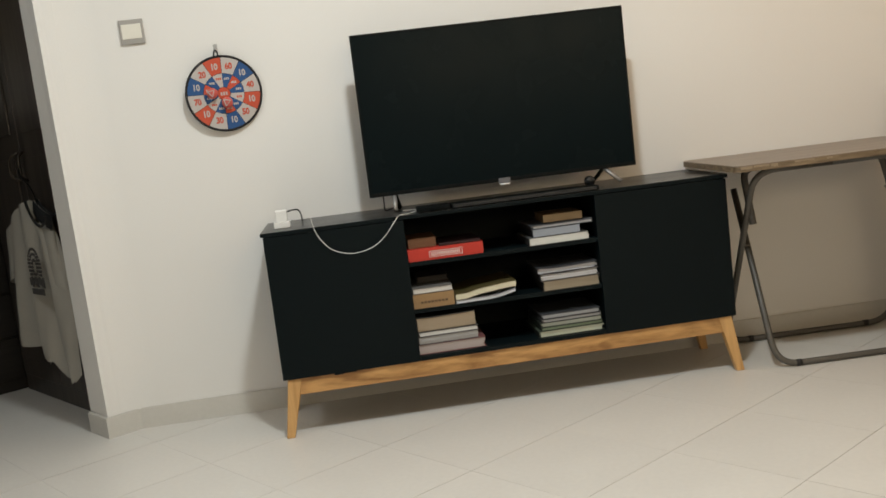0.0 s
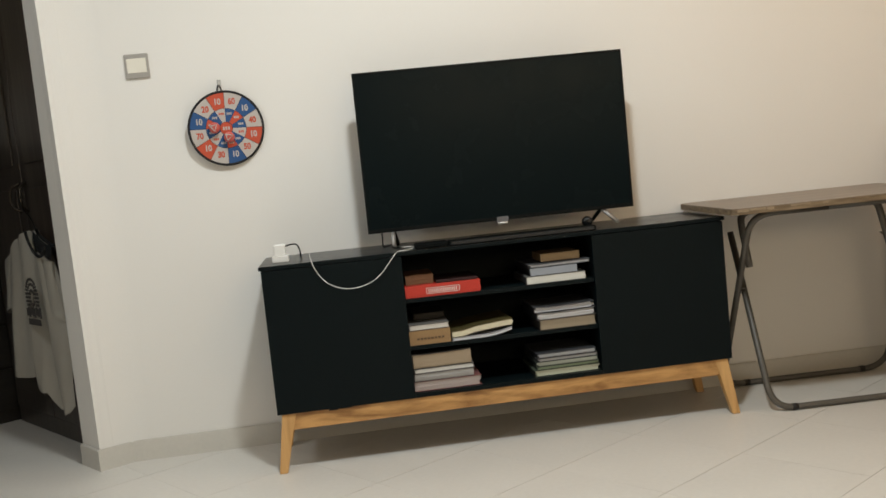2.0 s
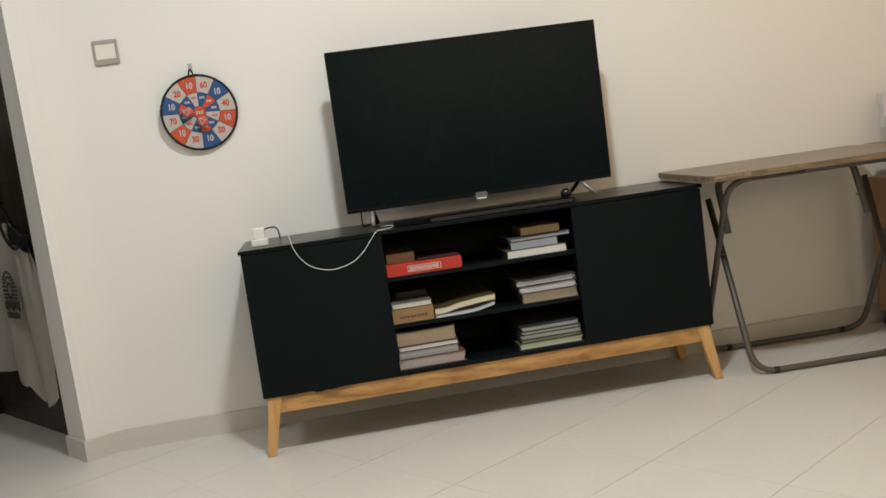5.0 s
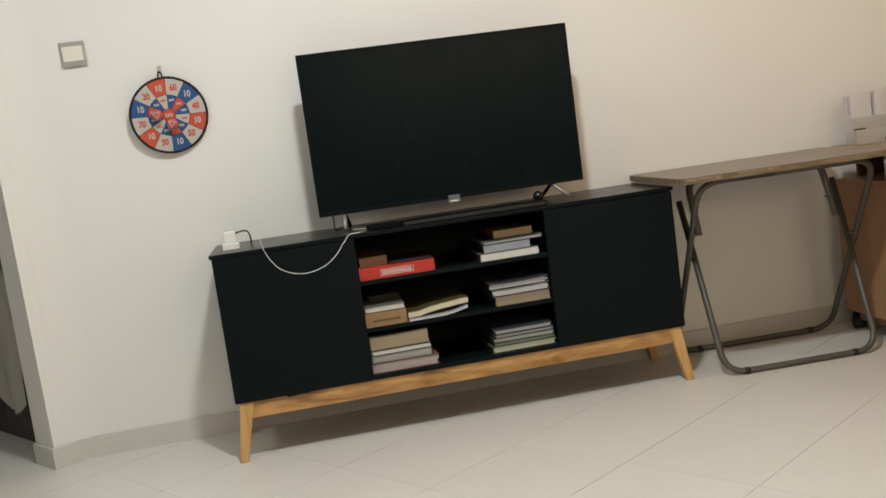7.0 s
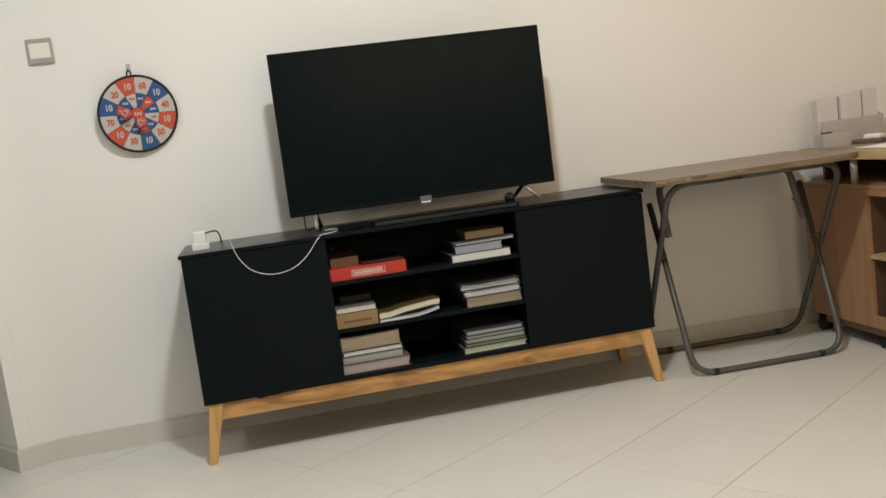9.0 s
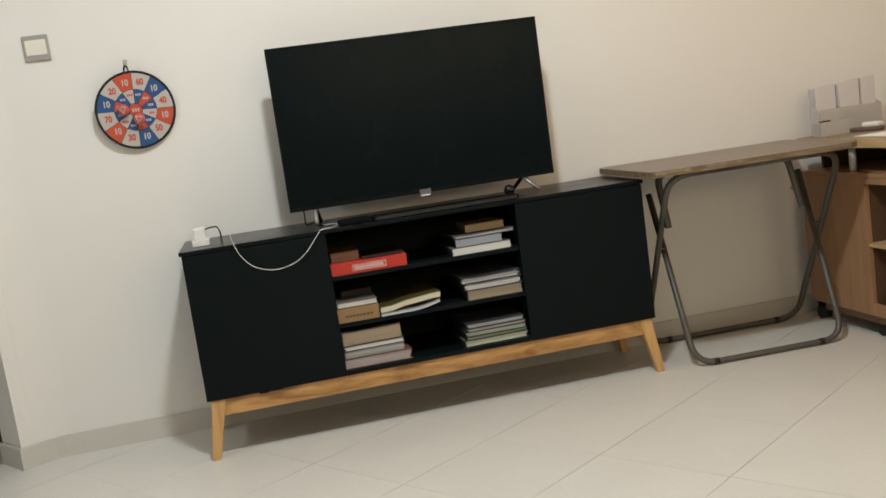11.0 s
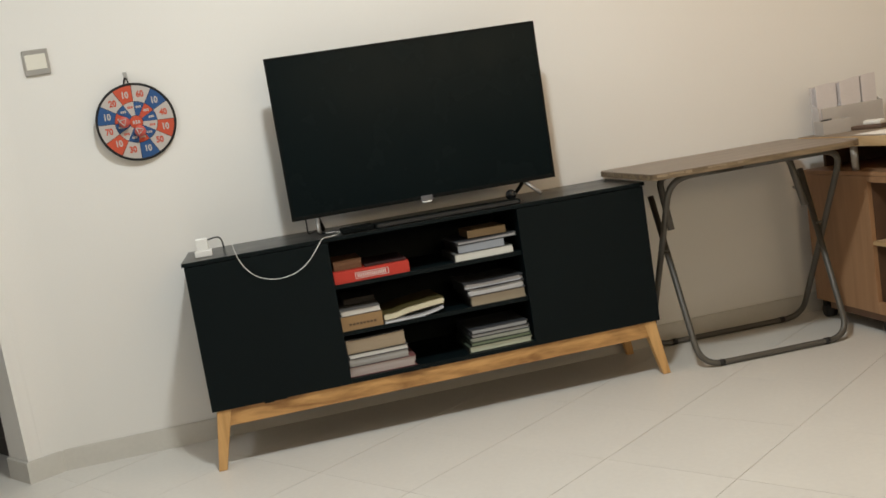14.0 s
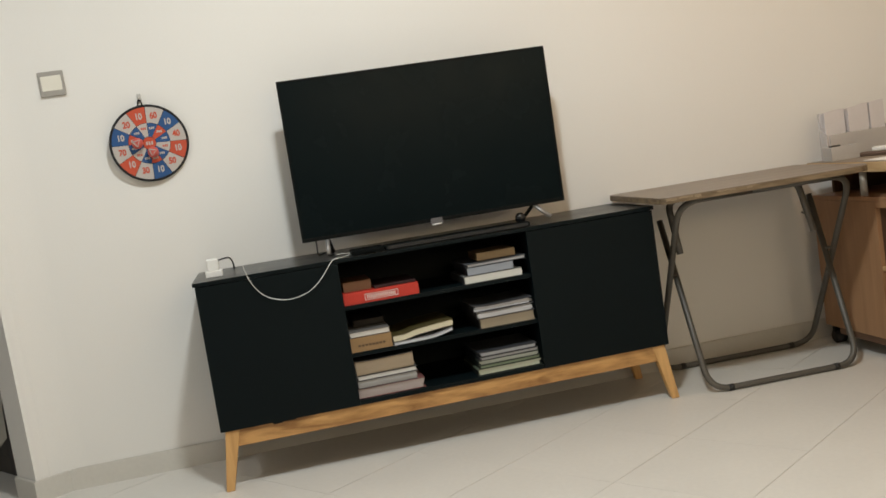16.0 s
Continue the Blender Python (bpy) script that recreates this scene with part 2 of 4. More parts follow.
def spline(points, steps=8):
    """A smooth line through the points."""
    pts = [Vector(p) for p in points]
    pts = [2 * pts[0] - pts[1], *pts, 2 * pts[-1] - pts[-2]]
    out = []
    for a, b, c, d in zip(pts, pts[1:], pts[2:], pts[3:]):
        for k in range(steps):
            t = k / steps
            out.append(0.5 * (2 * b + (c - a) * t + (2 * a - 5 * b + 4 * c - d) * t * t + (3 * b - a - 3 * c + d) * t ** 3))
    return out + [pts[-2]]


def tube(points, radius, sides=10, flat=1.0):
    """A round bar along a line."""
    pts = [Vector(p) for p in points]
    bm = bmesh.new()
    rings, normal = [], None
    for i, p in enumerate(pts):
        way = (pts[min(i + 1, len(pts) - 1)] - pts[max(i - 1, 0)]).normalized()
        if normal is None:
            normal = way.orthogonal().normalized()
        normal = (normal - way * normal.dot(way)).normalized()
        side = way.cross(normal)
        rings.append([bm.verts.new(p + radius * (math.cos(a) * normal + flat * math.sin(a) * side)) for a in (math.tau * k / sides for k in range(sides))])
    for r, s in zip(rings, rings[1:]):
        for k in range(sides):
            bm.faces.new((r[k], r[(k + 1) % sides], s[(k + 1) % sides], s[k]))
    bm.faces.new(rings[0][::-1])
    bm.faces.new(rings[-1])
    return bm


def ball(place, radius, squash=(1, 1, 1), u=20, v=12):
    bm = bmesh.new()
    bmesh.ops.create_uvsphere(bm, u_segments=u, v_segments=v, radius=radius)
    for w in bm.verts:
        w.co = Vector(place) + Vector(a * b for a, b in zip(w.co, squash))
    return bm


# ---- the room: the main wall is y = 0, the house's other axes are turned by 36 degrees ----
TURN = math.radians(36)
E1 = Vector((math.cos(TURN), math.sin(TURN)))
F1 = Vector((-math.sin(TURN), math.cos(TURN)))
CEILING = 2.9
KINK = Vector((-1.366, 0.0))
CORNER = KINK - 0.122 * E1
JAMB = CORNER + 0.158 * F1
FAR_JAMB = CORNER - 0.95 * E1
FAR_END = CORNER - 1.9 * E1


def wall(name, points, label, paint=WALL, lean=()):
    """A wall on a plan; the corners named in lean stand a little out of plumb."""
    bm = prism([tuple(p) for p in points], -0.02, CEILING, 0.0)
    for v in bm.verts:
        if v.co.z > 1 and any((Vector(v.co[:2]) - p).length < 0.001 for p in lean):
            v.co.x -= 0.022
    return single(name, bm, paint, label, "wall", "structure")


BEND = [KINK + Vector((0.07, 0)) * (1 - t) ** 2 - 0.07 * E1 * t * t for t in (k / 18 for k in range(19))]
wall("wall_north", [(2.5, 0), *BEND, CORNER, JAMB, JAMB + 0.17 * E1, (2.5, 0.18)], "warm white painted plaster wall with a short angled return", lean=(CORNER,))
wall("wall_west", [FAR_JAMB, FAR_END, FAR_END + 0.18 * F1, FAR_JAMB + 0.18 * F1], "warm white painted wall beside the doorway")
wall("wall_east", [(2.5, -4.8), (2.68, -4.8), (2.68, 0.18), (2.5, 0.18)], "warm white painted side wall")
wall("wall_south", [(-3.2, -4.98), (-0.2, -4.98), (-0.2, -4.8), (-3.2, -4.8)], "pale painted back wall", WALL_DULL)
# the opening and the bay behind it are invented to house the warm fill
wall("wall_south_end", [(2.2, -4.98), (2.68, -4.98), (2.68, -4.8), (2.2, -4.8)], "pale painted back wall beside the opening added for the fill lamp", WALL_DULL)
single("wall_south_lintel", box(-0.2, 2.2, -4.98, -4.8, 2.1, CEILING), WALL_DULL, "painted wall piece above the opening added for the fill lamp", "wall", "structure")
wall("wall_lamp_bay", [(-0.5, -6.3), (2.8, -6.3), (2.8, -6.2), (-0.5, -6.2)], "pale painted end wall of the unseen bay added for the fill lamp", WALL_DULL)
wall("wall_lamp_bay_west", [(-0.5, -6.2), (-0.4, -6.2), (-0.4, -4.985), (-0.5, -4.985)], "pale painted side wall of the unseen fill lamp bay", WALL_DULL)
wall("wall_lamp_bay_east", [(2.7, -6.2), (2.8, -6.2), (2.8, -4.985), (2.7, -4.985)], "pale painted side wall of the unseen fill lamp bay", WALL_DULL)
wall("wall_south_west", [(-3.2, -4.8), (-3.02, -4.8), (-3.02, FAR_END.y - 0.02), (-3.2, FAR_END.y - 0.02)], "pale painted side wall", WALL_DULL)
LINTEL = prism([tuple(p) for p in (CORNER, FAR_JAMB, FAR_JAMB + 0.158 * F1, JAMB)], 2.1, CEILING)
single("wall_lintel", LINTEL, WALL, "painted wall piece above the doorway", "wall", "structure")
BACK = JAMB + 1.5 * F1
single("wall_bedroom", prism([tuple(p) for p in (BACK + 0.9 * E1, BACK - 2.6 * E1, BACK - 2.6 * E1 + 0.15 * F1, BACK + 0.9 * E1 + 0.15 * F1)], -0.02, CEILING), WALL, "unlit painted wall of the next room", "wall", "structure")
single("wall_bedroom_side", prism([tuple(p) for p in (FAR_END + 0.18 * F1, FAR_END + 0.18 * F1 - 0.15 * E1, BACK - 2.75 * E1, BACK - 2.6 * E1)], -0.02, CEILING), WALL, "unlit painted side wall of the next room", "wall", "structure")
single("wall_bedroom_end", prism([tuple(p) for p in (JAMB + 0.75 * E1 + 0.2 * F1, JAMB + 0.9 * E1 + 0.2 * F1, BACK + 0.9 * E1, BACK + 0.75 * E1)], -0.02, CEILING), WALL, "unlit painted end wall of the next room", "wall", "structure")
single("ceiling", box(-4.3, 2.8, -6.3, 2.3, CEILING, CEILING + 0.12), CEIL, "flat white painted ceiling", "ceiling", "structure")
floor = single("floor", box(-4.3, 2.8, -6.3, 2.3, -0.12, -0.0012), GROUT, "pale glazed tile floor laid diagonally with thin joints", "floor", "structure")


# skirting
def skirting(name, a, b, out, label):
    a, b, out = Vector(a), Vector(b), Vector(out)
    bm = prism([tuple(p) for p in (a, b, b + out, a + out)], 0.0, 0.078)
    bmesh.ops.bevel(bm, geom=[e for e in bm.edges if all(v.co.z > 0.07 for v in e.verts)], offset=0.003, segments=2, affect="EDGES")
    return single(name, bm, SKIRT, label, "baseboard", "structure")


OUT = 0.012
skirting("baseboard", KINK + Vector((0.003, 0)), (2.5, 0), (0, -OUT), "beige tile skirting along the painted wall")
skirting("baseboard", KINK + 0.004 * E1, CORNER - OUT * E1, F1 * -OUT, "beige tile skirting on the angled wall return")
skirting("baseboard", CORNER, JAMB, E1 * -OUT, "beige tile skirting round the doorway's jamb")
skirting("baseboard", FAR_JAMB, FAR_END, F1 * -OUT, "beige tile skirting beside the doorway")
skirting("baseboard", (2.5, -4.8), (2.5, -OUT), (-OUT, 0), "beige tile skirting along the side wall")


# ---- low media cabinet ----
W, TOP, LOW, FRONT, REAR = 0.8, 0.70, 0.20, -0.398, -0.02
cabinet = thing("media_cabinet", (0, 0, 0), "long black media cabinet on splayed oak legs", "cabinet")
part("top", box(-W, W, FRONT - 0.002, REAR, TOP - 0.013, TOP - 0.0012, 0.001), BLACK_WOOD, cabinet)
part("top_surface", box(-W + 0.0008, W - 0.0008, FRONT - 0.001, REAR, TOP - 0.0011, TOP), BLACK_TOP, cabinet, "dark grey satin top surface")
for sx in (-1, 1):
    part("side_panel", box(sx * 0.793 - 0.008 * (sx > 0) * 2, sx * 0.793 + 0.008 * (sx < 0) * 2, FRONT + 0.018, REAR, LOW, TOP - 0.014, 0.001), BLACK_WOOD, cabinet)
    inner, outer = sorted((sx * 0.327, sx * 0.793))
    part("door", box(inner, outer, FRONT, FRONT + 0.017, LOW, TOP - 0.0155, 0.0015), BLACK_WOOD, cabinet)
    a, b = sorted((sx * 0.329, sx * 0.345))
    part("partition", box(a, b, FRONT + 0.019, REAR - 0.008, LOW + 0.0165, TOP - 0.0145), BLACK_WOOD, cabinet)
part("bottom_panel", joined(box(-0.7765, 0.7765, FRONT + 0.018, REAR, LOW, LOW + 0.015, 0.001), box(-0.3262, 0.3262, FRONT + 0.001, FRONT + 0.0178, LOW, LOW + 0.015, 0.001)), BLACK_WOOD, cabinet)
part("chipped_edge", joined(box(-0.622, -0.590, FRONT + 0.001, FRONT + 0.016, LOW - 0.006, LOW + 0.001, 0.002), box(-0.604, -0.545, FRONT + 0.001, FRONT + 0.016, LOW - 0.003, LOW + 0.001, 0.001)), BLACK_WOOD, cabinet, "torn black foil hanging at the lower edge")
part("back_panel", box(-0.776, 0.776, REAR - 0.007, REAR - 0.001, LOW + 0.016, TOP - 0.0145), BLACK_WOOD, cabinet)
SHELVES = (LOW + 0.015, 0.375, 0.537)
for z in SHELVES[1:]:
    part("shelf", box(-0.3285, 0.3285, FRONT + 0.0205, REAR - 0.009, z - 0.015, z, 0.001), BLACK_WOOD, cabinet)
for y in (-0.381, -0.075):
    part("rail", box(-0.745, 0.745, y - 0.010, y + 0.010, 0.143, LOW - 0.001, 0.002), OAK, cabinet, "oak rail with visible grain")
for sx in (-1, 1):
    for y0, y1 in ((-0.374, -0.388), (-0.074, -0.055)):
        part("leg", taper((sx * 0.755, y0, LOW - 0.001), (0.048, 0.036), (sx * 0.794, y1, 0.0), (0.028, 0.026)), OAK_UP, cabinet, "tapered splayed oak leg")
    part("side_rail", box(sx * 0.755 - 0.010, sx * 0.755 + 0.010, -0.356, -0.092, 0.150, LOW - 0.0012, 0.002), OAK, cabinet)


# ---- television ----
tv = thing("television", (0.061, -0.2, TOP), "black flat screen television, switched off, on the media cabinet", "television", turn=-1.0)
part("back_shell", joined(box(-0.478, 0.478, 0.012, 0.030, 0.062, 0.616, 0.006), box(-0.36, 0.36, 0.030, 0.062, 0.075, 0.36, 0.015)), BEZEL, tv)
hw, z0, z1 = 0.4825, 0.056, 0.621
part("bezel", joined(box(-hw, hw, 0.0, 0.012, z0, z0 + 0.013, 0.0015), box(-hw, hw, 0.0, 0.012, z1 - 0.006, z1, 0.0015), box(-hw, -hw + 0.006, 0.0, 0.012, z0 + 0.012, z1 - 0.005, 0.0012), box(hw - 0.006, hw, 0.0, 0.012, z0 + 0.012, z1 - 0.005, 0.0012)), BEZEL, tv)
part("screen", box(-hw + 0.0055, hw - 0.0055, 0.002, 0.0119, z0 + 0.0125, z1 - 0.0055), SCREEN, tv, "dark glossy screen")
part("logo_plate", box(-0.021, 0.021, -0.006, 0.002, z0 - 0.006, z0 + 0.013, 0.001), PLATE_DARK, tv, "small grey logo plate")
# the bright glint below the plate is made by this bar's white colour
part("glint_bar", tube([(-0.017, -0.003, z0 - 0.009), (0.017, -0.003, z0 - 0.009)], 0.0042, 10), WHITE_PLASTIC, tv, "white bar standing in for the glint under the logo plate", True)
for x, spread in ((-0.394, ((-0.004, -0.050, STEEL), (0.016, 0.055, BEZEL))), (0.366, ((0.052, -0.030, STEEL), (-0.034, 0.055, BEZEL)))):
    for dx, dy, m in spread:
        part("foot", tube([(x, 0.015, z0 + 0.004), (x + dx * 0.5, 0.015 + dy * 0.5, 0.032), (x + dx, 0.015 + dy, 0.006)], 0.0095, 10, 0.7), m, tv, "brushed silver foot" if m is STEEL else "black foot", True)
part("power_cable", tube(spline([(-0.435, 0.03, 0.10), (-0.434, 0.032, 0.04), (-0.432, 0.036, 0.004), (-0.40, 0.10, 0.004)]), 0.0025, 8), CABLE_BLACK, tv, "", True)

# small things on the cabinet
bar = thing("soundbar", (0.098, -0.360, TOP), "slim matt black soundbar lying on the media cabinet", "soundbar")
part("body", box(-0.258, 0.250, -0.034, 0.030, 0.002, 0.017, 0.003), SOOT, bar)
part("grille", box(-0.250, 0.242, -0.036, -0.0335, 0.004, 0.015, 0.0008), RUBBER, bar)
for x in (-0.2, 0.2):
    part("rubber_foot", box(x - 0.02, x + 0.02, -0.02, 0.02, 0, 0.0025), RUBBER, bar)
settop = thing("set_top_box", (-0.222, -0.352, TOP), "small flat black box lying on the media cabinet", "set-top box")
part("body", box(-0.052, 0.058, -0.042, 0.040, 0.002, 0.018, 0.004), SOOT, settop)
part("base", box(-0.045, 0.05, -0.036, 0.034, 0, 0.0025), RUBBER, settop)
camball = thing("ball_speaker", (0.357, -0.245, TOP), "small round glossy black device standing on the cabinet", "speaker")
part("body", ball((0, 0, 0.022), 0.0195), GLOSS, camball, "", True)
part("base", prism([(0.014 * math.cos(a), 0.014 * math.sin(a)) for a in (math.tau * k / 16 for k in range(16))], 0, 0.006), BEZEL, camball)

charger = thing("phone_charger", (-0.731, -0.265, TOP), "white plug charger in a white socket block with a black lead", "charger")
part("socket_block", box(-0.028, 0.028, -0.028, 0.028, 0, 0.021, 0.003), WHITE_PLASTIC, charger)
part("plug", box(-0.020, 0.020, -0.020, 0.020, 0.0205, 0.060, 0.005), WHITE_PLASTIC, charger)
part("lead", tube(spline([(0.019, 0.0, 0.052), (0.040, 0.012, 0.055), (0.056, 0.050, 0.050), (0.062, 0.100, 0.030), (0.062, 0.140, 0.006), (0.058, 0.200, 0.003)]), 0.0026, 8), CABLE_BLACK, charger, "black lead", True)
cable = single("charging_cable", tube(spline([(-0.642, -0.022, TOP + 0.0025), (-0.638, -0.12, TOP + 0.0025), (-0.630, -0.30, TOP + 0.003), (-0.624, -0.394, TOP + 0.003), (-0.620, -0.407, TOP - 0.012), (-0.604, -0.410, 0.655), (-0.575, -0.411, 0.622), (-0.530, -0.411, 0.602), (-0.485, -0.411, 0.599), (-0.435, -0.411, 0.612), (-0.395, -0.410, 0.640), (-0.362, -0.407, 0.678), (-0.340, -0.402, TOP + 0.001), (-0.315, -0.390, TOP + 0.003), (-0.296, -0.372, TOP + 0.003), (-0.274, -0.315, TOP + 0.003), (-0.280, -0.268, TOP + 0.003), (-0.315, -0.245, TOP + 0.003)], 8), 0.00108, 8), CABLE_WHITE, "thin white charging cable drooping over the cabinet's front", "cable", smooth=True)


# ---- books and boxes on the shelves ----
COLOURS = {}


def coloured(kind, colour):
    key = (kind, colour)
    if key not in COLOURS:
        name = f"{kind}_tone"
        # tones are scaled down, covers most: shelf shade is put into the colour
        colour = tuple(c * (0.88 if kind == "pages" else 0.78) for c in colour)
        COLOURS[key] = page_material(name, colour) if kind == "pages" else material(name, colour, 0.6, vary=0.07, scale=14, bump=0.008)
    return COLOURS[key]


def book(x0, x1, z0, z1, pages, cover, label, y=-0.378, depth=0.21, turn=0.0, sag=0.0, board=0.0018, ragged=0.004, shape=None, name="book", category="book", group="books on the shelves"):
    """A book lying flat: cut pages towards the room between two cover boards."""
    ob = thing(name, ((x0 + x1) / 2, y + depth / 2, z0), label, category, group, turn)
    w, d, h = (x1 - x0) / 2, depth / 2, z1 - z0

    def curved(bm):
        if sag or shape:
            bmesh.ops.subdivide_edges(bm, edges=[e for e in bm.edges if abs((e.verts[0].co - e.verts[1].co).x) > 0.05], cuts=10)
            for v in bm.verts:
                s = v.co.x / w
                v.co.z += sag * (s * s) * (v.co.z / h) + sag * 0.25 * math.sin(3 * s + 1) * (v.co.z / h) + (shape(s) if shape else 0.0)
        return bm

    z = board
    while z < h - board - 0.0008:
        t = min(random.uniform(0.0022, 0.0052), h - board - z)
        a, b, c = random.uniform(0.0, ragged), random.uniform(0.0, ragged), random.uniform(0.0, ragged * 0.6)
        part("page_section", curved(box(-w + 0.002 + a, w - 0.001 - b, -d + 0.001 + c, d - 0.002, z, z + t - 0.0003)), coloured("pages", pages), ob)
        z += t
    for a in (0.0, h - board):
        part("cover", curved(box(-w + random.uniform(0, 0.002), w - random.uniform(0, 0.002), -d, d, a, a + board, 0.0005, 1)), coloured("cover", cover), ob)
    # spine much darker than its cover, to shade the stacks' left ends
    part("spine", curved(box(-w, -w + 0.0015, -d + 0.001, d, board, h - board)), coloured("cover", tuple(c * 0.2 for c in cover)), ob)
    return ob


def carton(x0, x1, z0, z1, colour, label, y=-0.378, depth=0.21, lid=0.0, name="box", category="box"):
    ob = thing(name, ((x0 + x1) / 2, y + depth / 2, z0), label, category)
    w, d, h = (x1 - x0) / 2, depth / 2, z1 - z0
    part("body", box(-w + 0.001, w - 0.001, -d + 0.001, d - 0.001, 0, h - 0.001, 0.0012), coloured("cover", colour), ob)
    if lid:
        part("lid", box(-w, w, -d, d, h - lid, h, 0.0012), coloured("cover", colour), ob)
    return ob


S0, S1, S2 = SHELVES
game = carton(-0.325, -0.067, S2, S2 + 0.040, (0.58, 0.035, 0.018), "red board game box with a white framed title strip", lid=0.034, depth=0.26, name="board_game_box", category="game box")
gw = 0.057
frame_bits = [box(-gw, gw, -0.1325, -0.1305, z, z + 0.0012) for z in (0.0095, 0.0285)] + [box(x, x + 0.0012, -0.1325, -0.1305, 0.0105, 0.029) for x in (-gw, gw - 0.0012)]
part("title_frame", joined(*frame_bits), PAPER, game, "white frame line")
TITLE = [box(-0.049 + k * 0.0125 + d, -0.0464 + k * 0.0125 + d, -0.1322, -0.1305, 0.0135, 0.0255) for k in range(8) for d in (0.0, 0.0062)]
part("title_bar", joined(*TITLE), PAPER, game, "white title marks")
carton(-0.318, -0.222, S2 + 0.0405, S2 + 0.074, (0.20, 0.095, 0.042), "small brown cardboard box on the game box", y=-0.345, depth=0.16, lid=0.02)
# dark red box, widened and darkened so the lid below reads as shaded
carton(-0.216, -0.072, S2 + 0.0405, S2 + 0.050, (0.030, 0.005, 0.005), "flat dark red box, widened and darkened to hide the game box's bright top", y=-0.366, depth=0.2)
kraft = carton(-0.328, -0.184, S1, S1 + 0.050, (0.34, 0.205, 0.09), "brown cardboard box with small unreadable print", depth=0.20)
part("print_bar", joined(*[box(-0.045 + k * 0.012, -0.036 + k * 0.012, -0.1005, -0.0985, 0.017, 0.024) for k in range(8)]), coloured("cover", (0.13, 0.075, 0.035)), kraft, "dark print marks")
book(-0.326, -0.186, S1 + 0.0505, S1 + 0.070, (0.66, 0.63, 0.58), (0.150, 0.140, 0.130), "white notebook lying on a cardboard box")
book(-0.300, -0.19, S1 + 0.0705, S1 + 0.092, (0.06, 0.055, 0.05), (0.010, 0.010, 0.010), "dark notebook lying at the back of a shelf", y=-0.28, depth=0.17)


def lifted(s):
    """A limp booklet whose far end bends up from the shelf."""
    return 0.016 * max(0.0, (s - 0.1) / 0.9) ** 1.6


def bowed(s):
    """The booklet above it, which arches off it in the middle."""
    return lifted(s) + 0.011 * max(0.0, 1 - ((s - 0.2) / 0.75) ** 2) ** 0.8 + 0.004 * (s + 1) / 2


book(-0.186, 0.026, S1, S1 + 0.011, (0.66, 0.68, 0.72), (0.42, 0.43, 0.46), "thin white booklet with a lifted end", turn=2, ragged=0.003, shape=lifted)
book(-0.188, 0.030, S1 + 0.0115, S1 + 0.034, (0.72, 0.67, 0.50), (0.075, 0.058, 0.014), "limp booklet with cream pages and an olive cover", turn=2.5, ragged=0.003, shape=bowed)
book(-0.330, -0.093, S0, S0 + 0.034, (0.55, 0.48, 0.465), (0.220, 0.085, 0.080), "thick book with pinkish page edges", turn=-0.5, ragged=0.008)
book(-0.326, -0.117, S0 + 0.0345, S0 + 0.062, (0.42, 0.41, 0.40), (0.110, 0.105, 0.105), "grey book with pale pages", turn=0.6)
book(-0.325, -0.116, S0 + 0.0625, S0 + 0.078, (0.70, 0.69, 0.66), (0.150, 0.145, 0.140), "white booklet in a stack", turn=1.2, ragged=0.006)
book(-0.328, -0.122, S0 + 0.0785, S0 + 0.127, (0.38, 0.30, 0.21), (0.014, 0.011, 0.009), "thick tan paperback on top of a stack", turn=1.0, sag=0.004)
book(0.090, 0.301, S2, S2 + 0.027, (0.70, 0.70, 0.66), (0.170, 0.170, 0.160), "thick white book in a stack", turn=0.8, ragged=0.002)
book(0.105, 0.273, S2 + 0.0275, S2 + 0.056, (0.34, 0.37, 0.42), (0.060, 0.068, 0.083), "blue-grey hardback book in a stack", turn=0.5, ragged=0.002)
book(0.098, 0.319, S2 + 0.0565, S2 + 0.067, (0.64, 0.66, 0.70), (0.080, 0.085, 0.095), "thin white booklet with lifted pages", sag=0.003, turn=1.5, ragged=0.010)
carton(0.150, 0.289, S2 + 0.072, S2 + 0.100, (0.20, 0.125, 0.055), "flat tan cardboard box on a stack of books", depth=0.14, y=-0.365)
book(0.123, 0.322, S1, S1 + 0.035, (0.34, 0.28, 0.20), (0.080, 0.060, 0.040), "tan paperback with soft page edges", turn=0.4)
book(0.113, 0.325, S1 + 0.0355, S1 + 0.057, (0.64, 0.64, 0.66), (0.100, 0.100, 0.105), "white magazine with curled pages", sag=0.007, turn=1.2, ragged=0.012)
book(0.108, 0.323, S1 + 0.061, S1 + 0.077, (0.58, 0.59, 0.62), (0.050, 0.050, 0.055), "white magazine on a stack", sag=0.008, turn=0.2, ragged=0.014)
book(0.090, 0.323, S0, S0 + 0.022, (0.58, 0.60, 0.48), (0.085, 0.105, 0.070), "thin pale green book under others", turn=0.6, ragged=0.008)
book(0.098, 0.319, S0 + 0.0225, S0 + 0.034, (0.30, 0.38, 0.27), (0.045, 0.065, 0.040), "thin green exercise book in a stack", turn=1.6, ragged=0.006)
book(0.100, 0.321, S0 + 0.0345, S0 + 0.050, (0.46, 0.49, 0.43), (0.065, 0.080, 0.060), "green-grey exercise book in a stack", turn=-0.4, ragged=0.008)
book(0.101, 0.318, S0 + 0.0505, S0 + 0.062, (0.50, 0.51, 0.52), (0.075, 0.075, 0.080), "thin grey exercise book in a stack", turn=1.4, ragged=0.009)
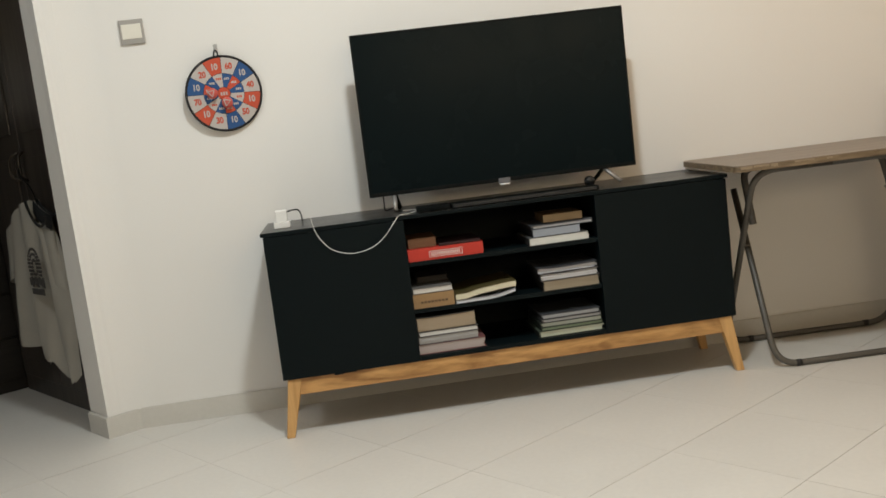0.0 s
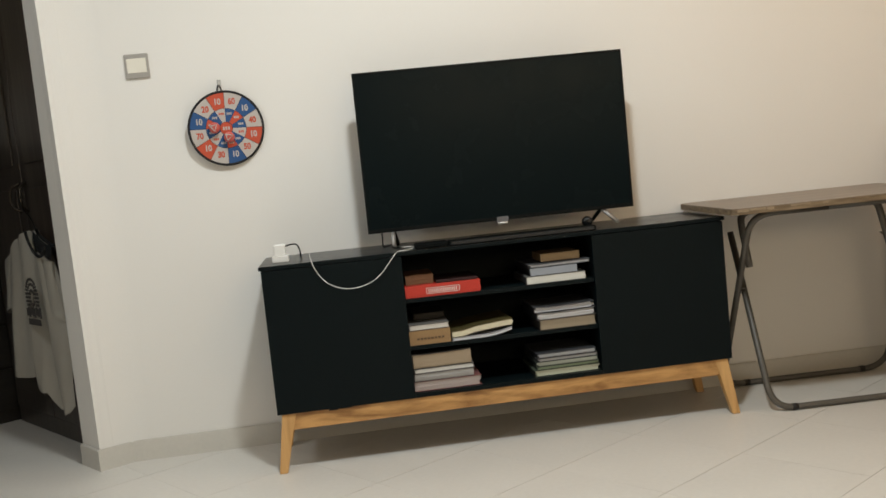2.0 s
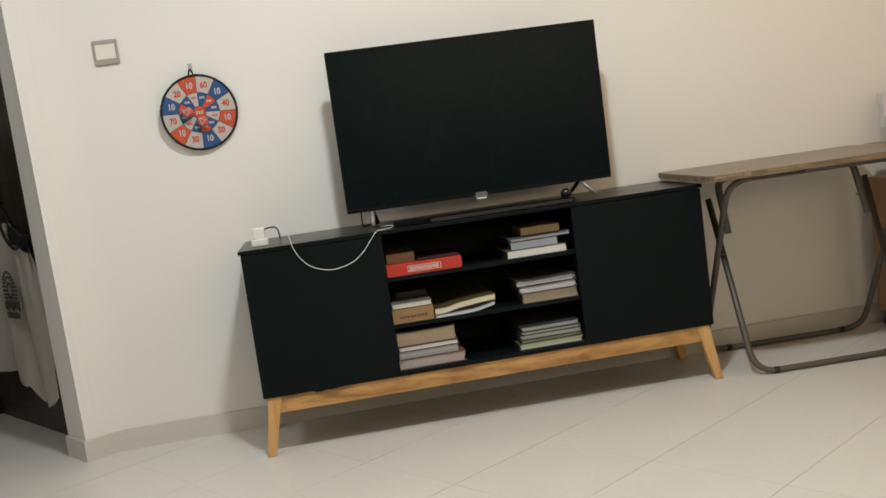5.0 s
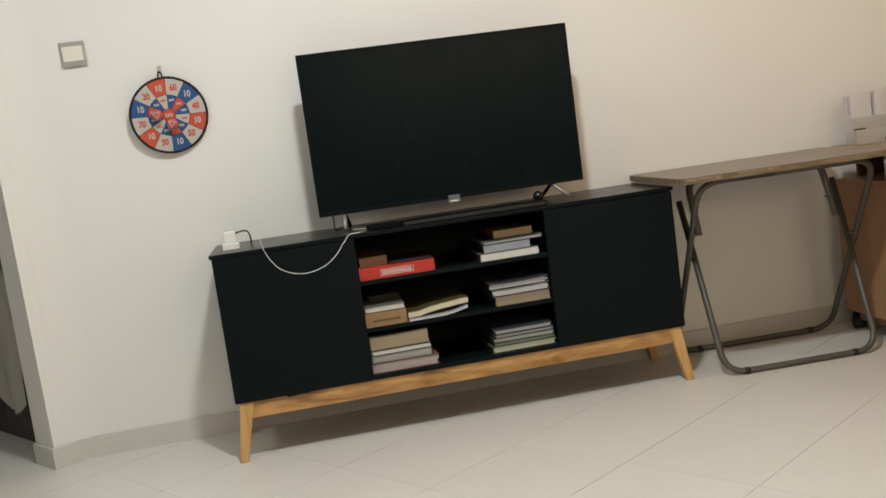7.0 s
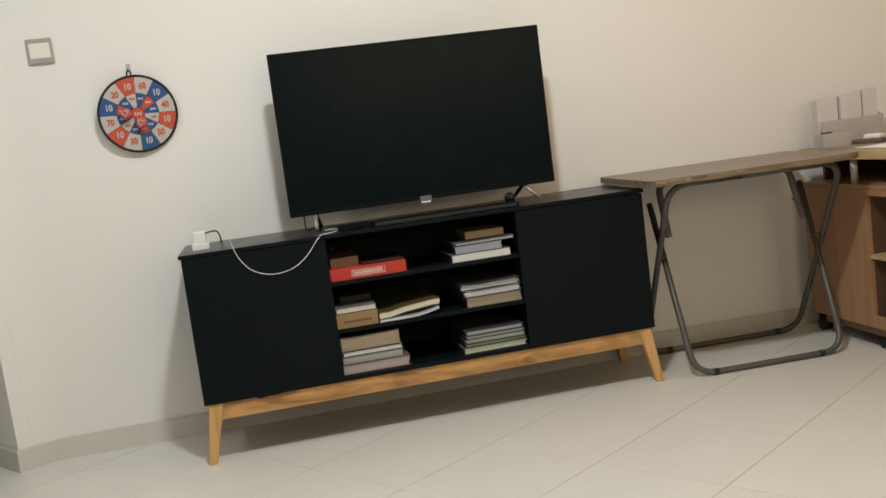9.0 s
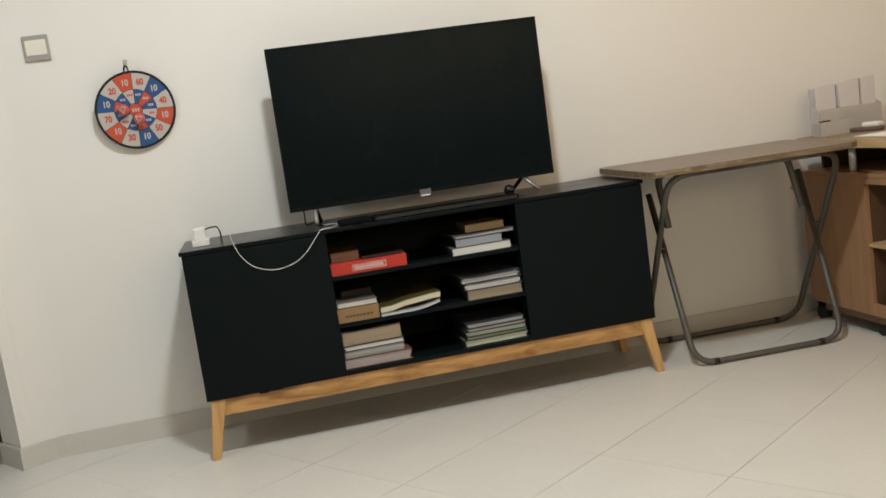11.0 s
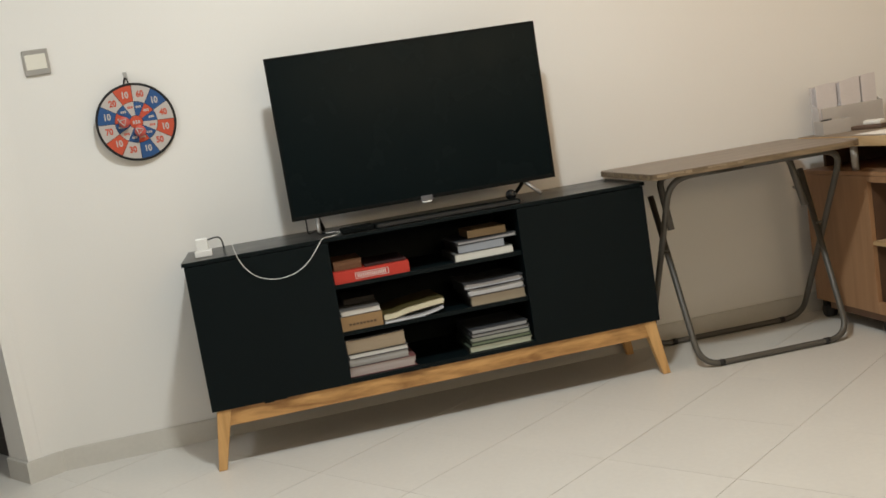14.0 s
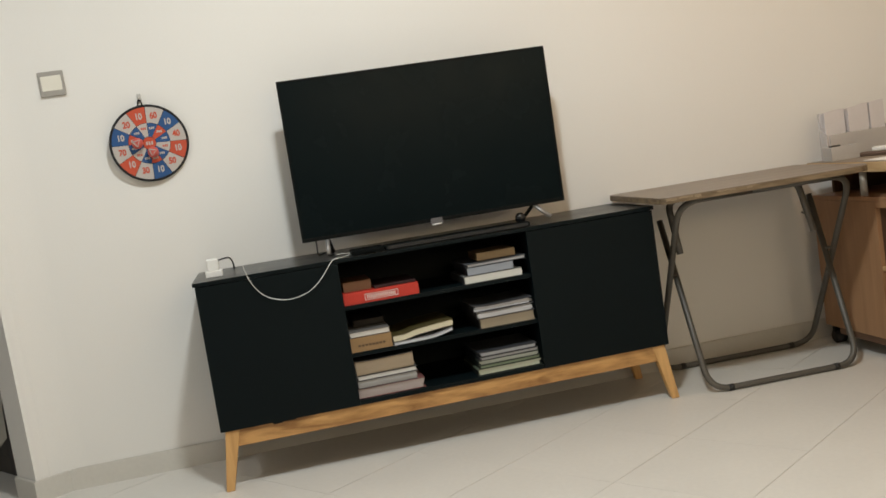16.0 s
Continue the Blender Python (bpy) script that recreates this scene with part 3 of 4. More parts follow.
book(0.103, 0.316, S0 + 0.0625, S0 + 0.078, (0.44, 0.46, 0.49), (0.045, 0.048, 0.055), "grey-blue exercise book on a stack", turn=0.9, sag=0.001, ragged=0.008)


# ---- dartboard and switch on the wall ----
def ring_sector(r0, r1, a0, a1, y0, y1, steps=6):
    """A piece of a ring in the wall's plane; angles run clockwise from the top."""
    bm = bmesh.new()
    grid = []
    for k in range(steps + 1):
        a = a0 + (a1 - a0) * k / steps
        grid.append([bm.verts.new((r * math.sin(a), y, r * math.cos(a))) for r, y in ((r0, y0), (r1, y0), (r1, y1), (r0, y1))])
    for p, q in zip(grid, grid[1:]):
        for k in range(4):
            bm.faces.new((p[k], p[(k + 1) % 4], q[(k + 1) % 4], q[k]))
    bm.faces.new(grid[0])
    bm.faces.new(grid[-1][::-1])
    bmesh.ops.remove_doubles(bm, verts=bm.verts, dist=1e-6)
    return bm


def letters(text, size, mat, parent, place):
    curve = bpy.data.curves.new("number", "FONT")
    curve.body, curve.size, curve.align_x, curve.align_y, curve.extrude, curve.offset = text, size, "CENTER", "CENTER", 0.0004, 0.0011
    tmp = new("tmp", curve)
    me = bpy.data.meshes.new_from_object(tmp.evaluated_get(bpy.context.evaluated_depsgraph_get()))
    bpy.data.objects.remove(tmp)
    me.materials.clear()
    me.materials.append(mat)
    ob = new("number", me)
    ob.parent = parent
    ob.matrix_basis = pose(*place, 90, 0, 0) @ Matrix.Diagonal((0.84, 1, 1, 1))
    return ob


R = 0.131
dart = thing("dartboard", (-0.887, -0.018, 1.1850), "round felt dartboard in red, white and blue hanging on the wall", "dartboard")
dart.matrix_basis = pose(-0.887, -0.018, 1.1850, 4.5, 0, 6)
part("backing", ring_sector(0.0, R, 0, math.tau, -0.009, 0.0, 48), BOARD_BLACK, dart, "black backing")
part("rim", tube([(R * math.sin(a), -0.008, R * math.cos(a)) for a in (math.tau * k / 64 for k in range(65))], 0.0048, 8), BOARD_BLACK, dart, "black piped rim", True)
OUTER = ("10", "60", "10", "40", "10", "50", "10", "30", "10", "70", "10", "20")
for k, text in enumerate(OUTER):
    mid = math.radians(-13 + 30 * k)
    a0, a1 = mid - math.radians(14.6), mid + math.radians(14.6)
    felt = FELT_WHITE if k % 2 else (FELT_RED if k % 4 == 0 else FELT_BLUE)
    sector = part("sector", ring_sector(0.0720, R - 0.004, a0, a1, -0.0112, -0.0085), felt, dart)
    letters(text, 0.030, FELT_RED if k % 2 else FELT_WHITE, dart, (0.098 * math.sin(mid), -0.0118, 0.098 * math.cos(mid)))
    inner = (FELT_WHITE, FELT_BLUE, FELT_RED, FELT_BLUE)[k % 4]
    part("inner_sector", ring_sector(0.0235, 0.0705, a0, a1, -0.0112, -0.0085), inner, dart)
    bar_mat = FELT_RED if inner is FELT_WHITE else FELT_WHITE
    bx, bz = 0.054 * math.sin(mid), 0.054 * math.cos(mid)
    part("number_bar", joined(*[box(bx + d - 0.0024, bx + d + 0.0024, -0.0119, -0.0110, bz - 0.004, bz + 0.004) for d in (-0.0065, 0, 0.0065)]), bar_mat, dart)
part("bullseye", ring_sector(0.0, 0.022, 0, math.tau, -0.0114, -0.0085, 24), FELT_RED, dart, "red centre")
part("centre_bar", joined(*[box(d - 0.003, d + 0.003, -0.0120, -0.0113, -0.006, 0.006) for d in (-0.009, 0, 0.009)]), FELT_WHITE, dart)
part("hanging_loop", tube(spline([(-0.018, -0.006, 0.131), (-0.014, -0.008, 0.148), (-0.010, -0.010, 0.153), (-0.004, -0.008, 0.146), (-0.002, -0.006, 0.131)], 6), 0.0028, 8), BOARD_BLACK, dart, "black hanging loop", True)
hook = thing("wall_hook", (-0.896, 0, 1.348), "small clear adhesive hook on the wall", "hook")
part("pad", box(-0.007, 0.007, -0.004, 0.0, -0.012, 0.014, 0.0018), CLEAR, hook)
part("peg", tube(spline([(0, -0.003, -0.004), (0, -0.012, -0.010), (0, -0.017, -0.004), (0, -0.017, 0.003)], 5), 0.003, 8), CLEAR, hook, "", True)
for bx, bz, turn in ((-0.0375, 0.0005, 15), (0.0095, -0.0365, -10)):
    dart_ball = thing("sticky_ball", (-0.887 + bx, -0.0305 + bx * 0.105 - bz * 0.078, 1.1875 + bz), "red and white sticky ball stuck to the dartboard", "ball", "balls on the dartboard")
    part("body", ball((0, -0.015, 0), 0.0195, (1, 0.85, 1)), BALL_RED, dart_ball, "", True)
    c, s = math.cos(math.radians(turn)), math.sin(math.radians(turn))
    tri = [(c * x - s * z, -0.0315, s * x + c * z) for x, z in ((-0.012, 0.009), (0.012, 0.007), (-0.002, -0.013), (-0.012, 0.009))]
    part("white_band", tube(tri, 0.0024, 6), FELT_WHITE, dart_ball, "white stripe", True)

switch = thing("light_switch", (-1.176, 0, 1.4355), "square grey switch plate with a cream rocker", "light switch")
part("plate", box(-0.0425, 0.0425, -0.009, 0.0, -0.0435, 0.0435, 0.004, 3), GREY_PLATE, switch)
rocker = box(-0.034, 0.034, -0.013, -0.008, -0.024, 0.027, 0.002)
for v in rocker.verts:
    if v.co.y < -0.010 and v.co.z < 0:
        v.co.y += 0.003
part("rocker", rocker, CREAM_PLASTIC, switch, "cream rocker")


# ---- folding table beside the cabinet ----
TZ = 0.733
PX, PY = 0.9, -0.3
T0, T1, TY0, TY1 = 0.772 - PX, 1.566 - PX, -0.572 - PY, -0.020 - PY
table = thing("folding_table", (PX, PY, 0), "folding table with worn wood-look top and grey tube legs", "table", turn=-2.2)


def rounded_plan(x0, x1, y0, y1, r, last, steps=6):
    """A rectangle with rounded corners, the last of which has its own radius."""
    pts = []
    for cx, cy, a, r in ((x1 - r, y1 - r, 0, r), (x0 + r, y1 - r, 90, r), (x0 + r, y0 + r, 180, r), (x1 - last, y0 + last, 270, last)):
        for k in range(steps + 1):
            b = math.radians(a + 90 * k / steps)
            pts.append((cx + r * math.cos(b), cy + r * math.sin(b)))
    return pts


part("tabletop", prism(rounded_plan(T0 + 0.001, T1 - 0.001, TY0 + 0.001, TY1 - 0.001, 0.028, 0.09), TZ - 0.003, TZ), TABLE_WOOD, table, "brown wood-look laminate top")
part("edge_band", prism(rounded_plan(T0, T1, TY0, TY1, 0.028, 0.09), TZ - 0.021, TZ - 0.0032), TABLE_EDGE, table, "worn edge with chipped laminate")
for x, w, z in ((T0 + 0.034, 0.020, 0.009), (T0 + 0.085, 0.026, 0.006), (T0 + 0.128, 0.012, 0.010), (T0 + 0.23, 0.034, 0.005), (T0 + 0.315, 0.010, 0.007)):
    chip = prism([(x - w, TY0 - 0.0007), (x + w, TY0 - 0.0007), (x + w * 0.8, TY0 + 0.004), (x - w * 0.9, TY0 + 0.004)], TZ - 0.0035 - z, TZ - 0.0035)
    bmesh.ops.subdivide_edges(chip, edges=chip.edges, cuts=3, use_grid_fill=True)
    for v in chip.verts:
        if v.co.z < TZ - 0.005:
            v.co.z += random.uniform(-0.0015, 0.002)
    part("worn_patch", chip, RAW_WOOD, table, "bare pale chipped edge")
RT = 0.0115
FRONT_FOOT, REAR_FOOT = -0.142, 0.248
QX0, QX1, PX0, PX1 = 0.0, 0.592, -0.022, 0.633
CROSS = 0.425


def rise(foot, slope, z):
    """How far back or forward a slanting leg is at a height."""
    return foot + slope * z


Q_SLOPE, P_SLOPE = 0.395, -0.5735
part("front_leg_frame", tube(rounded([(QX0, rise(FRONT_FOOT, Q_SLOPE, 0.62), 0.62), (QX0 + 0.013, FRONT_FOOT, RT), (QX1 + 0.002, FRONT_FOOT, RT), (QX1 + 0.019, rise(FRONT_FOOT, Q_SLOPE, 0.625), 0.625)], 0.085), RT), TUBE, table, "bent grey steel tube", True)
bar_y = rise(REAR_FOOT, P_SLOPE, 0.700)
part("rear_leg_frame", tube(rounded([(0.25, bar_y, 0.700), (PX0, bar_y, 0.700), (PX0, REAR_FOOT, RT), (PX1, REAR_FOOT, RT), (PX1, bar_y, 0.700), (0.2505, bar_y, 0.700)], 0.085), RT), TUBE, table, "bent grey steel tube", True)
part("hinge_bracket", tube(rounded([(0.11, -0.016, 0.701), (-0.008, -0.016, 0.701), (-0.004, -0.067, 0.508)], 0.045), 0.0125), TUBE, table, "bent steel tube bracket", True)
part("hinge_bracket", tube(rounded([(0.405, -0.016, 0.701), (0.500, -0.016, 0.701), (0.517, -0.069, 0.508)], 0.045), 0.0125), TUBE, table, "bent steel tube bracket", True)
part("hinge_pin", tube([(0.508, -0.052, 0.566), (QX1 - 0.040, rise(FRONT_FOOT, Q_SLOPE, 0.566) - 0.02, 0.566)], 0.004, 8), STEEL, table, "", True)
for x in (PX0, PX1):
    part("pivot", tube([(x, rise(REAR_FOOT, P_SLOPE, CROSS), CROSS), (x + (0.026 if x < 0.3 else -0.034), rise(REAR_FOOT, P_SLOPE, CROSS), CROSS)], 0.005, 8), TUBE, table, "", True)
for x, y in ((QX0 + 0.092, FRONT_FOOT), (QX1 - 0.088, FRONT_FOOT), (PX0 + 0.10, REAR_FOOT), (PX1 - 0.09, REAR_FOOT)):
    part("foot_sleeve", tube([(x - 0.010, y, RT + 0.0005), (x + 0.010, y, RT + 0.0005)], RT + 0.001, 10), RUBBER, table, "black plastic foot sleeve", True)


# ---- desk on casters ----
desk = thing("desk", (0, 0, 0), "brown wood-look desk on casters with open side compartments", "desk")
DX0, DX1, DY0, DY1 = 1.600, 2.17, -1.12, -0.104
part("desktop", box(DX0 - 0.004, DX1 + 0.02, DY0 - 0.03, DY1 + 0.006, 0.697, TZ, 0.002), DESK_TOP, desk, "pale wood-look desktop")
part("side_panel", box(DX0, DX0 + 0.018, -0.494, DY1, 0.078, 0.588, 0.001), DESK_WOOD, desk)
part("side_rail", box(DX0, DX0 + 0.018, DY0, -0.495, 0.566, 0.588, 0.001), DESK_WOOD, desk)
part("lower_rail", box(DX0, DX0 + 0.018, DY0, -0.495, 0.078, 0.122, 0.001), DESK_WOOD, desk)
part("top_panel", box(DX0, DX1, DY0, DY1, 0.589, 0.604, 0.001), DESK_WOOD, desk)
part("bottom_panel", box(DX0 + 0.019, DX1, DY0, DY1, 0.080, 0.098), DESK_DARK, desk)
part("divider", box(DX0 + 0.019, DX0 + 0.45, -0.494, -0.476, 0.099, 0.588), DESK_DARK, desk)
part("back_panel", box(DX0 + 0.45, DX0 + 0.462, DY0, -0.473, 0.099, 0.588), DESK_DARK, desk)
part("far_panel", box(DX0 + 0.019, DX1, DY0, DY0 + 0.018, 0.099, 0.588), DESK_WOOD, desk)
part("shelf", box(DX0 + 0.002, DX0 + 0.449, DY0 + 0.019, -0.495, 0.335, 0.350, 0.001), DESK_TOP, desk, "pale shelf edge")
part("plinth", box(DX0 + 0.004, DX0 + 0.03, DY0, -0.19, 0.052, 0.077), DESK_DARK, desk, "dark lower strip")
for x in (DX0 + 0.04, DX1 - 0.04):
    for y in (-0.125, -0.505, DY0 + 0.06):
        caster = part("caster", tube([(x - 0.018, y, 0.027), (x + 0.018, y, 0.027)], 0.027, 18), RUBBER, desk, "black caster wheel", True)
        part("caster_fork", box(x - 0.021, x + 0.021, y - 0.010, y + 0.012, 0.045, 0.079, 0.003), BEZEL, caster)
for x in (DX0 + 0.024, DX1 - 0.03):
    for y in (-0.406, DY0 + 0.08):
        part("post", tube([(x, y, 0.604), (x, y, 0.697)], 0.013, 12), PALE_STEEL, desk, "pale grey steel post", True)
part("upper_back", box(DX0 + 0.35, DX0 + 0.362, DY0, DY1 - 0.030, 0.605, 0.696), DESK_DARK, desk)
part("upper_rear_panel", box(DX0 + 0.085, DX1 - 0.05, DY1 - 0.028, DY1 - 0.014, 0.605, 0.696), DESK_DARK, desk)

part("writing_surface", box(DX0 - 0.002, DX1 + 0.018, DY0 - 0.028, DY1 + 0.004, TZ, TZ + 0.0012), DESK_FACE, desk, "grey-brown laminate surface")

# things on the desk
DZ = TZ + 0.0012
HX, HY = 1.790, -0.112
holder = thing("magazine_holder", (HX, HY, DZ), "frosted plastic magazine holder full of pale papers on the desk", "magazine holder")
part("back_wall", box(-0.130, 0.153, 0.004, 0.007, 0.0, 0.186, 0.001), FROST, holder)
part("front_wall", box(-0.118, 0.153, -0.047, -0.044, 0.0, 0.100, 0.001), SMOKE, holder, "smoky front wall")
for x in (-0.130, -0.0296, 0.0708, 0.150):
    side = prism([(-0.0435, 0.004), (-0.0025, 0.004), (-0.0025, 0.118), (-0.0435, 0.100)], x, x + 0.003)
    for v in side.verts:
        v.co = (v.co.z, v.co.x, v.co.y)
    part("divider", side, FROST, holder)
part("base_plate", box(-0.130, 0.153, -0.0435, 0.0035, 0.0, 0.0035), FROST, holder)
for x0, x1, y, z, lean in ((-0.1265, -0.0305, -0.030, 0.190, 0.02), (-0.0258, 0.0700, -0.034, 0.195, 0.05), (0.0745, 0.1465, -0.028, 0.203, 0.04)):
    sheaf = thing("paper_sheaf", ((x0 + x1) / 2 + HX, y + HY, DZ + 0.004), "upright sheaf of pale papers in the magazine holder", "paper", "sheaves in the magazine holder")
    w = (x1 - x0) / 2
    for k in range(5):
        leaf = box(-w + random.uniform(0, 0.003), w - random.uniform(0, 0.003), k * 0.005, k * 0.005 + 0.0034, 0.0, z - 0.003 * k + random.uniform(-0.003, 0.002))
        bmesh.ops.subdivide_edges(leaf, edges=leaf.edges, cuts=3, use_grid_fill=True)
        for v in leaf.verts:
            v.co.z += lean * v.co.x * (v.co.z / z) + 0.003 * math.sin(40 * v.co.x + k) * (v.co.z / z) ** 4
            v.co.y += 0.006 * math.sin(22 * v.co.x + 0.3 * k)
            if v.co.z > 0.115:
                v.co.x *= 1.02
        part("sheet", leaf, LILAC, sheaf)
folder = thing("paper_folder", (HX, HY + 0.0005, DZ + 0.004), "wide pale folder standing at the back of the magazine holder", "folder")
cover = box(-0.1255, 0.1480, -0.0022, 0.0026, 0.0, 0.188, 0.001)
for v in cover.verts:
    v.co.z += 0.06 * v.co.x * (v.co.z > 0.1)
part("cover", cover, CARD, folder)
caddy = thing("desk_tray", (1.688, -0.194, DZ), "small smoky plastic tray standing on the desk", "tray")
part("body", joined(box(-0.060, 0.060, -0.030, -0.027, 0, 0.054, 0.001), box(-0.060, 0.060, 0.027, 0.030, 0, 0.054, 0.001), box(-0.060, -0.057, -0.0265, 0.0265, 0, 0.054, 0.001), box(0.057, 0.060, -0.0265, 0.0265, 0, 0.054, 0.001), box(-0.0565, 0.0565, -0.0265, 0.0265, 0, 0.003)), SMOKE, caddy)
part("note_block", box(-0.050, 0.050, -0.02, 0.02, 0.0035, 0.046), CARD, caddy, "pale note papers")
part("pen", tube([(-0.055, -0.012, 0.0565), (-0.005, -0.006, 0.0565)], 0.003, 8), RUBBER, caddy, "short dark pen across the rim", True)
single("paper_sheet", box(1.625, 1.86, -0.70, -0.42, DZ + 0.0003, DZ + 0.0022), PAPER, "loose white sheets of paper lying on the desk", "paper")
pencase = thing("pencil_case", (1.800, -0.255, DZ), "slim dark pencil case lying on the desk", "pencil case", turn=-62)
part("body", box(-0.062, 0.062, -0.022, 0.022, 0, 0.016, 0.006), coloured("cover", (0.16, 0.10, 0.07)), pencase)
remote = thing("remote_control", (1.812, -0.275, DZ + 0.016), "white remote control lying on the pencil case", "remote control", turn=-70)
part("body", box(-0.036, 0.036, -0.019, 0.019, 0, 0.018, 0.007), WHITE_PLASTIC, remote)


# ---- beyond the doorway: wardrobe with a shirt on a hanger ----
A0 = Vector((-1.637, 0.337))
wardrobe = new("wardrobe")
# local axes: x runs along the front, y into the carcass
wardrobe.matrix_basis = pose(A0.x, A0.y, 0, 0, 0, 126)
tagged(wardrobe, "dark brown two-door wooden wardrobe in the next room", "wardrobe")
# with this turn local x is F1 and local y is -E1, so the carcass lies at negative y
part("carcass", box(-0.17, 0.75, -0.56, -0.021, 0.0, 2.15, 0.002), DOOR_WOOD, wardrobe)
for a, b in ((-0.17, 0.288), (0.292, 0.75)):
    leaf = part("door", box(a, b, -0.020, 0.0, 0.075, 2.13, 0.003), DOOR_WOOD, wardrobe)
    part("panel", joined(box(a + 0.07, b - 0.07, -0.001, 0.007, 1.15, 2.05, 0.004), box(a + 0.07, b - 0.07, -0.001, 0.007, 0.16, 1.05, 0.004)), DOOR_WOOD, leaf)
for x, bend in ((0.255, -1), (0.325, 1)):
    part("handle", tube(spline([(x, 0.0, 0.955), (x + bend * 0.018, 0.028, 0.975), (x + bend * 0.03, 0.034, 1.015), (x + bend * 0.018, 0.028, 1.055), (x, 0.0, 1.075)], 6), 0.006, 8), BRONZE, wardrobe, "curved bronze handle", True)
part("plinth", box(-0.168, 0.748, -0.020, -0.004, 0.0, 0.072), DOOR_WOOD, wardrobe)

# added stand-in furniture that fills the next room's dark corner
dresser = new("chest_of_drawers")
dresser.matrix_basis = pose(*(A0 + 0.768 * F1 + 0.02 * E1), 0, 0, 0, 126)
tagged(dresser, "stand-in chest of drawers, blackened for the unlit corner of the next room", "chest of drawers")
part("carcass", box(0.0, 0.42, 0.0, 1.05, 0.0, 1.26, 0.003), DRAWER_WOOD, dresser)
for k in range(6):
    part("drawer", box(-0.014, 0.0, 0.02, 1.03, 0.06 + k * 0.2, 0.245 + k * 0.2, 0.003), DRAWER_WOOD, dresser)

shirt = new("shirt")
shirt.matrix_basis = pose(*(A0 - 0.055 * E1), 0, 0, 0, 126)
tagged(shirt, "pale grey cotton shirt with a faded round print, on a hanger", "shirt")


def neckline(x):
    """How far the front's neck dips under the line of the shoulders, and that line's height."""
    line = 0.882 - 0.20 * max(0.0, x - 0.09) - 0.5 * max(0.0, x - 0.27) - 0.34 * max(0.0, 0.09 - x) - 0.75 * max(0.0, -0.125 - x)
    k = (x + 0.014) / 0.092
    return 0.062 * max(0.0, 1 - k * k) ** 0.7, line


def shirt_body():
    """A limp garment hanging from its shoulders: two cloth layers with folds and an uneven hem."""
    bm = bmesh.new()
    cols, rows = 44, 40
    layers = []
    for side in (1, -1):
        grid = []
        for r in range(rows + 1):
            v = r / rows
            line = []
            for c in range(cols + 1):
                u = -1 + 2 * c / cols
                half = 0.235 + 0.04 * math.sin(math.pi * min(1, v * 1.2)) + 0.10 * v
                x = 0.135 + 0.04 * v + u * half + (0.035 * v * v if u > 0 else -0.022) * u
                dip, line_z = neckline(x)
                top = line_z - (dip if side == 1 else 0.25 * dip)
                low = min(1.0, max(0.0, (-0.31 - u) * 10))
                step = min(1.0, max(0.0, (u - 0.17) * 12))
                hem = 0.232 + 0.035 * step * step * (3 - 2 * step) + 0.006 * math.sin(9 * u + 1) - 0.078 * low * low * (3 - 2 * low) + 0.07 * max(0.0, (-0.80 - u) * 4) ** 2
                z = top + (hem - top) * v
                fold = (0.010 + 0.022 * v) * math.sin(9 * u + 2.5 * v + 0.6) + 0.008 * v * math.sin(21 * u + 1.7)
                edge = 1 - abs(u) ** 4
                y = side * 0.016 * edge + fold * (0.55 + 0.45 * edge)
                line.append(bm.verts.new((x, y, z)))
            grid.append(line)
        layers.append(grid)
        for a, b in zip(grid, grid[1:]):
            for k in range(cols):
                bm.faces.new((a[k], a[k + 1], b[k + 1], b[k]))
    return bm


part("body", shirt_body(), CLOTH, shirt, "", True)


def sleeve(sign):
    bm = bmesh.new()
    rings = []
    for r in range(13):
        v = r / 12
        cx = 0.135 + (0.235 + 0.075 * v ** 0.7 if sign > 0 else -0.165 - 0.05 * v)
        cz = 0.775 - 0.23 * v
        ring = []
        for k in range(18):
            a = math.tau * k / 18
            wob = 1 + 0.12 * math.sin(3 * a + 4 * v)
            ring.append(bm.verts.new((cx + 0.062 * (1 - 0.15 * v) * math.cos(a) * wob, 0.020 * math.sin(a) * wob, cz + sign * -0.02 * math.cos(a))))
        rings.append(ring)
    for a, b in zip(rings, rings[1:]):
        for k in range(18):
            bm.faces.new((a[k], a[(k + 1) % 18], b[(k + 1) % 18], b[k]))
    return bm


part("sleeve", sleeve(1), CLOTH, shirt, "", True)
part("sleeve", sleeve(-1), CLOTH, shirt, "", True)
front_edge, back_edge = [], []
for k in range(21):
    x = 0.078 - 0.184 * k / 20
    dip, line_z = neckline(x)
    front_edge.append((x, 0.030, line_z - dip))
    back_edge.append((x, -0.012, line_z - 0.25 * dip + 0.004))
part("collar", joined(tube(front_edge, 0.006, 8), tube(back_edge, 0.006, 8)), NAVY, shirt, "dark ribbed collar", True)
lining = bmesh.new()
rows = [[lining.verts.new((x, y + dy, z - dz)) for x, y, z in back_edge] for dy, dz in ((0.012, 0.0), (0.018, 0.03), (0.020, 0.055))]
for a, b in zip(rows, rows[1:]):
    for k in range(20):
        lining.faces.new((a[k], a[k + 1], b[k + 1], b[k]))
part("neck_lining", lining, NAVY, shirt, "dark inside of the neck")
marks = []
PX_C, PZ_C = 0.048, 0.618
for r, n, w in ((0.064, 30, 0.005), (0.047, 22, 0.005), (0.026, 12, 0.005)):
    for k in range(n):
        a = math.tau * k / n
        if r > 0.04 and math.sin(a) < -0.55:
            continue
        x, z = PX_C + r * math.cos(a), PZ_C + 1.15 * r * math.sin(a)
        marks.append(box(x - w, x + w, 0.046, 0.050, z - w, z + w))
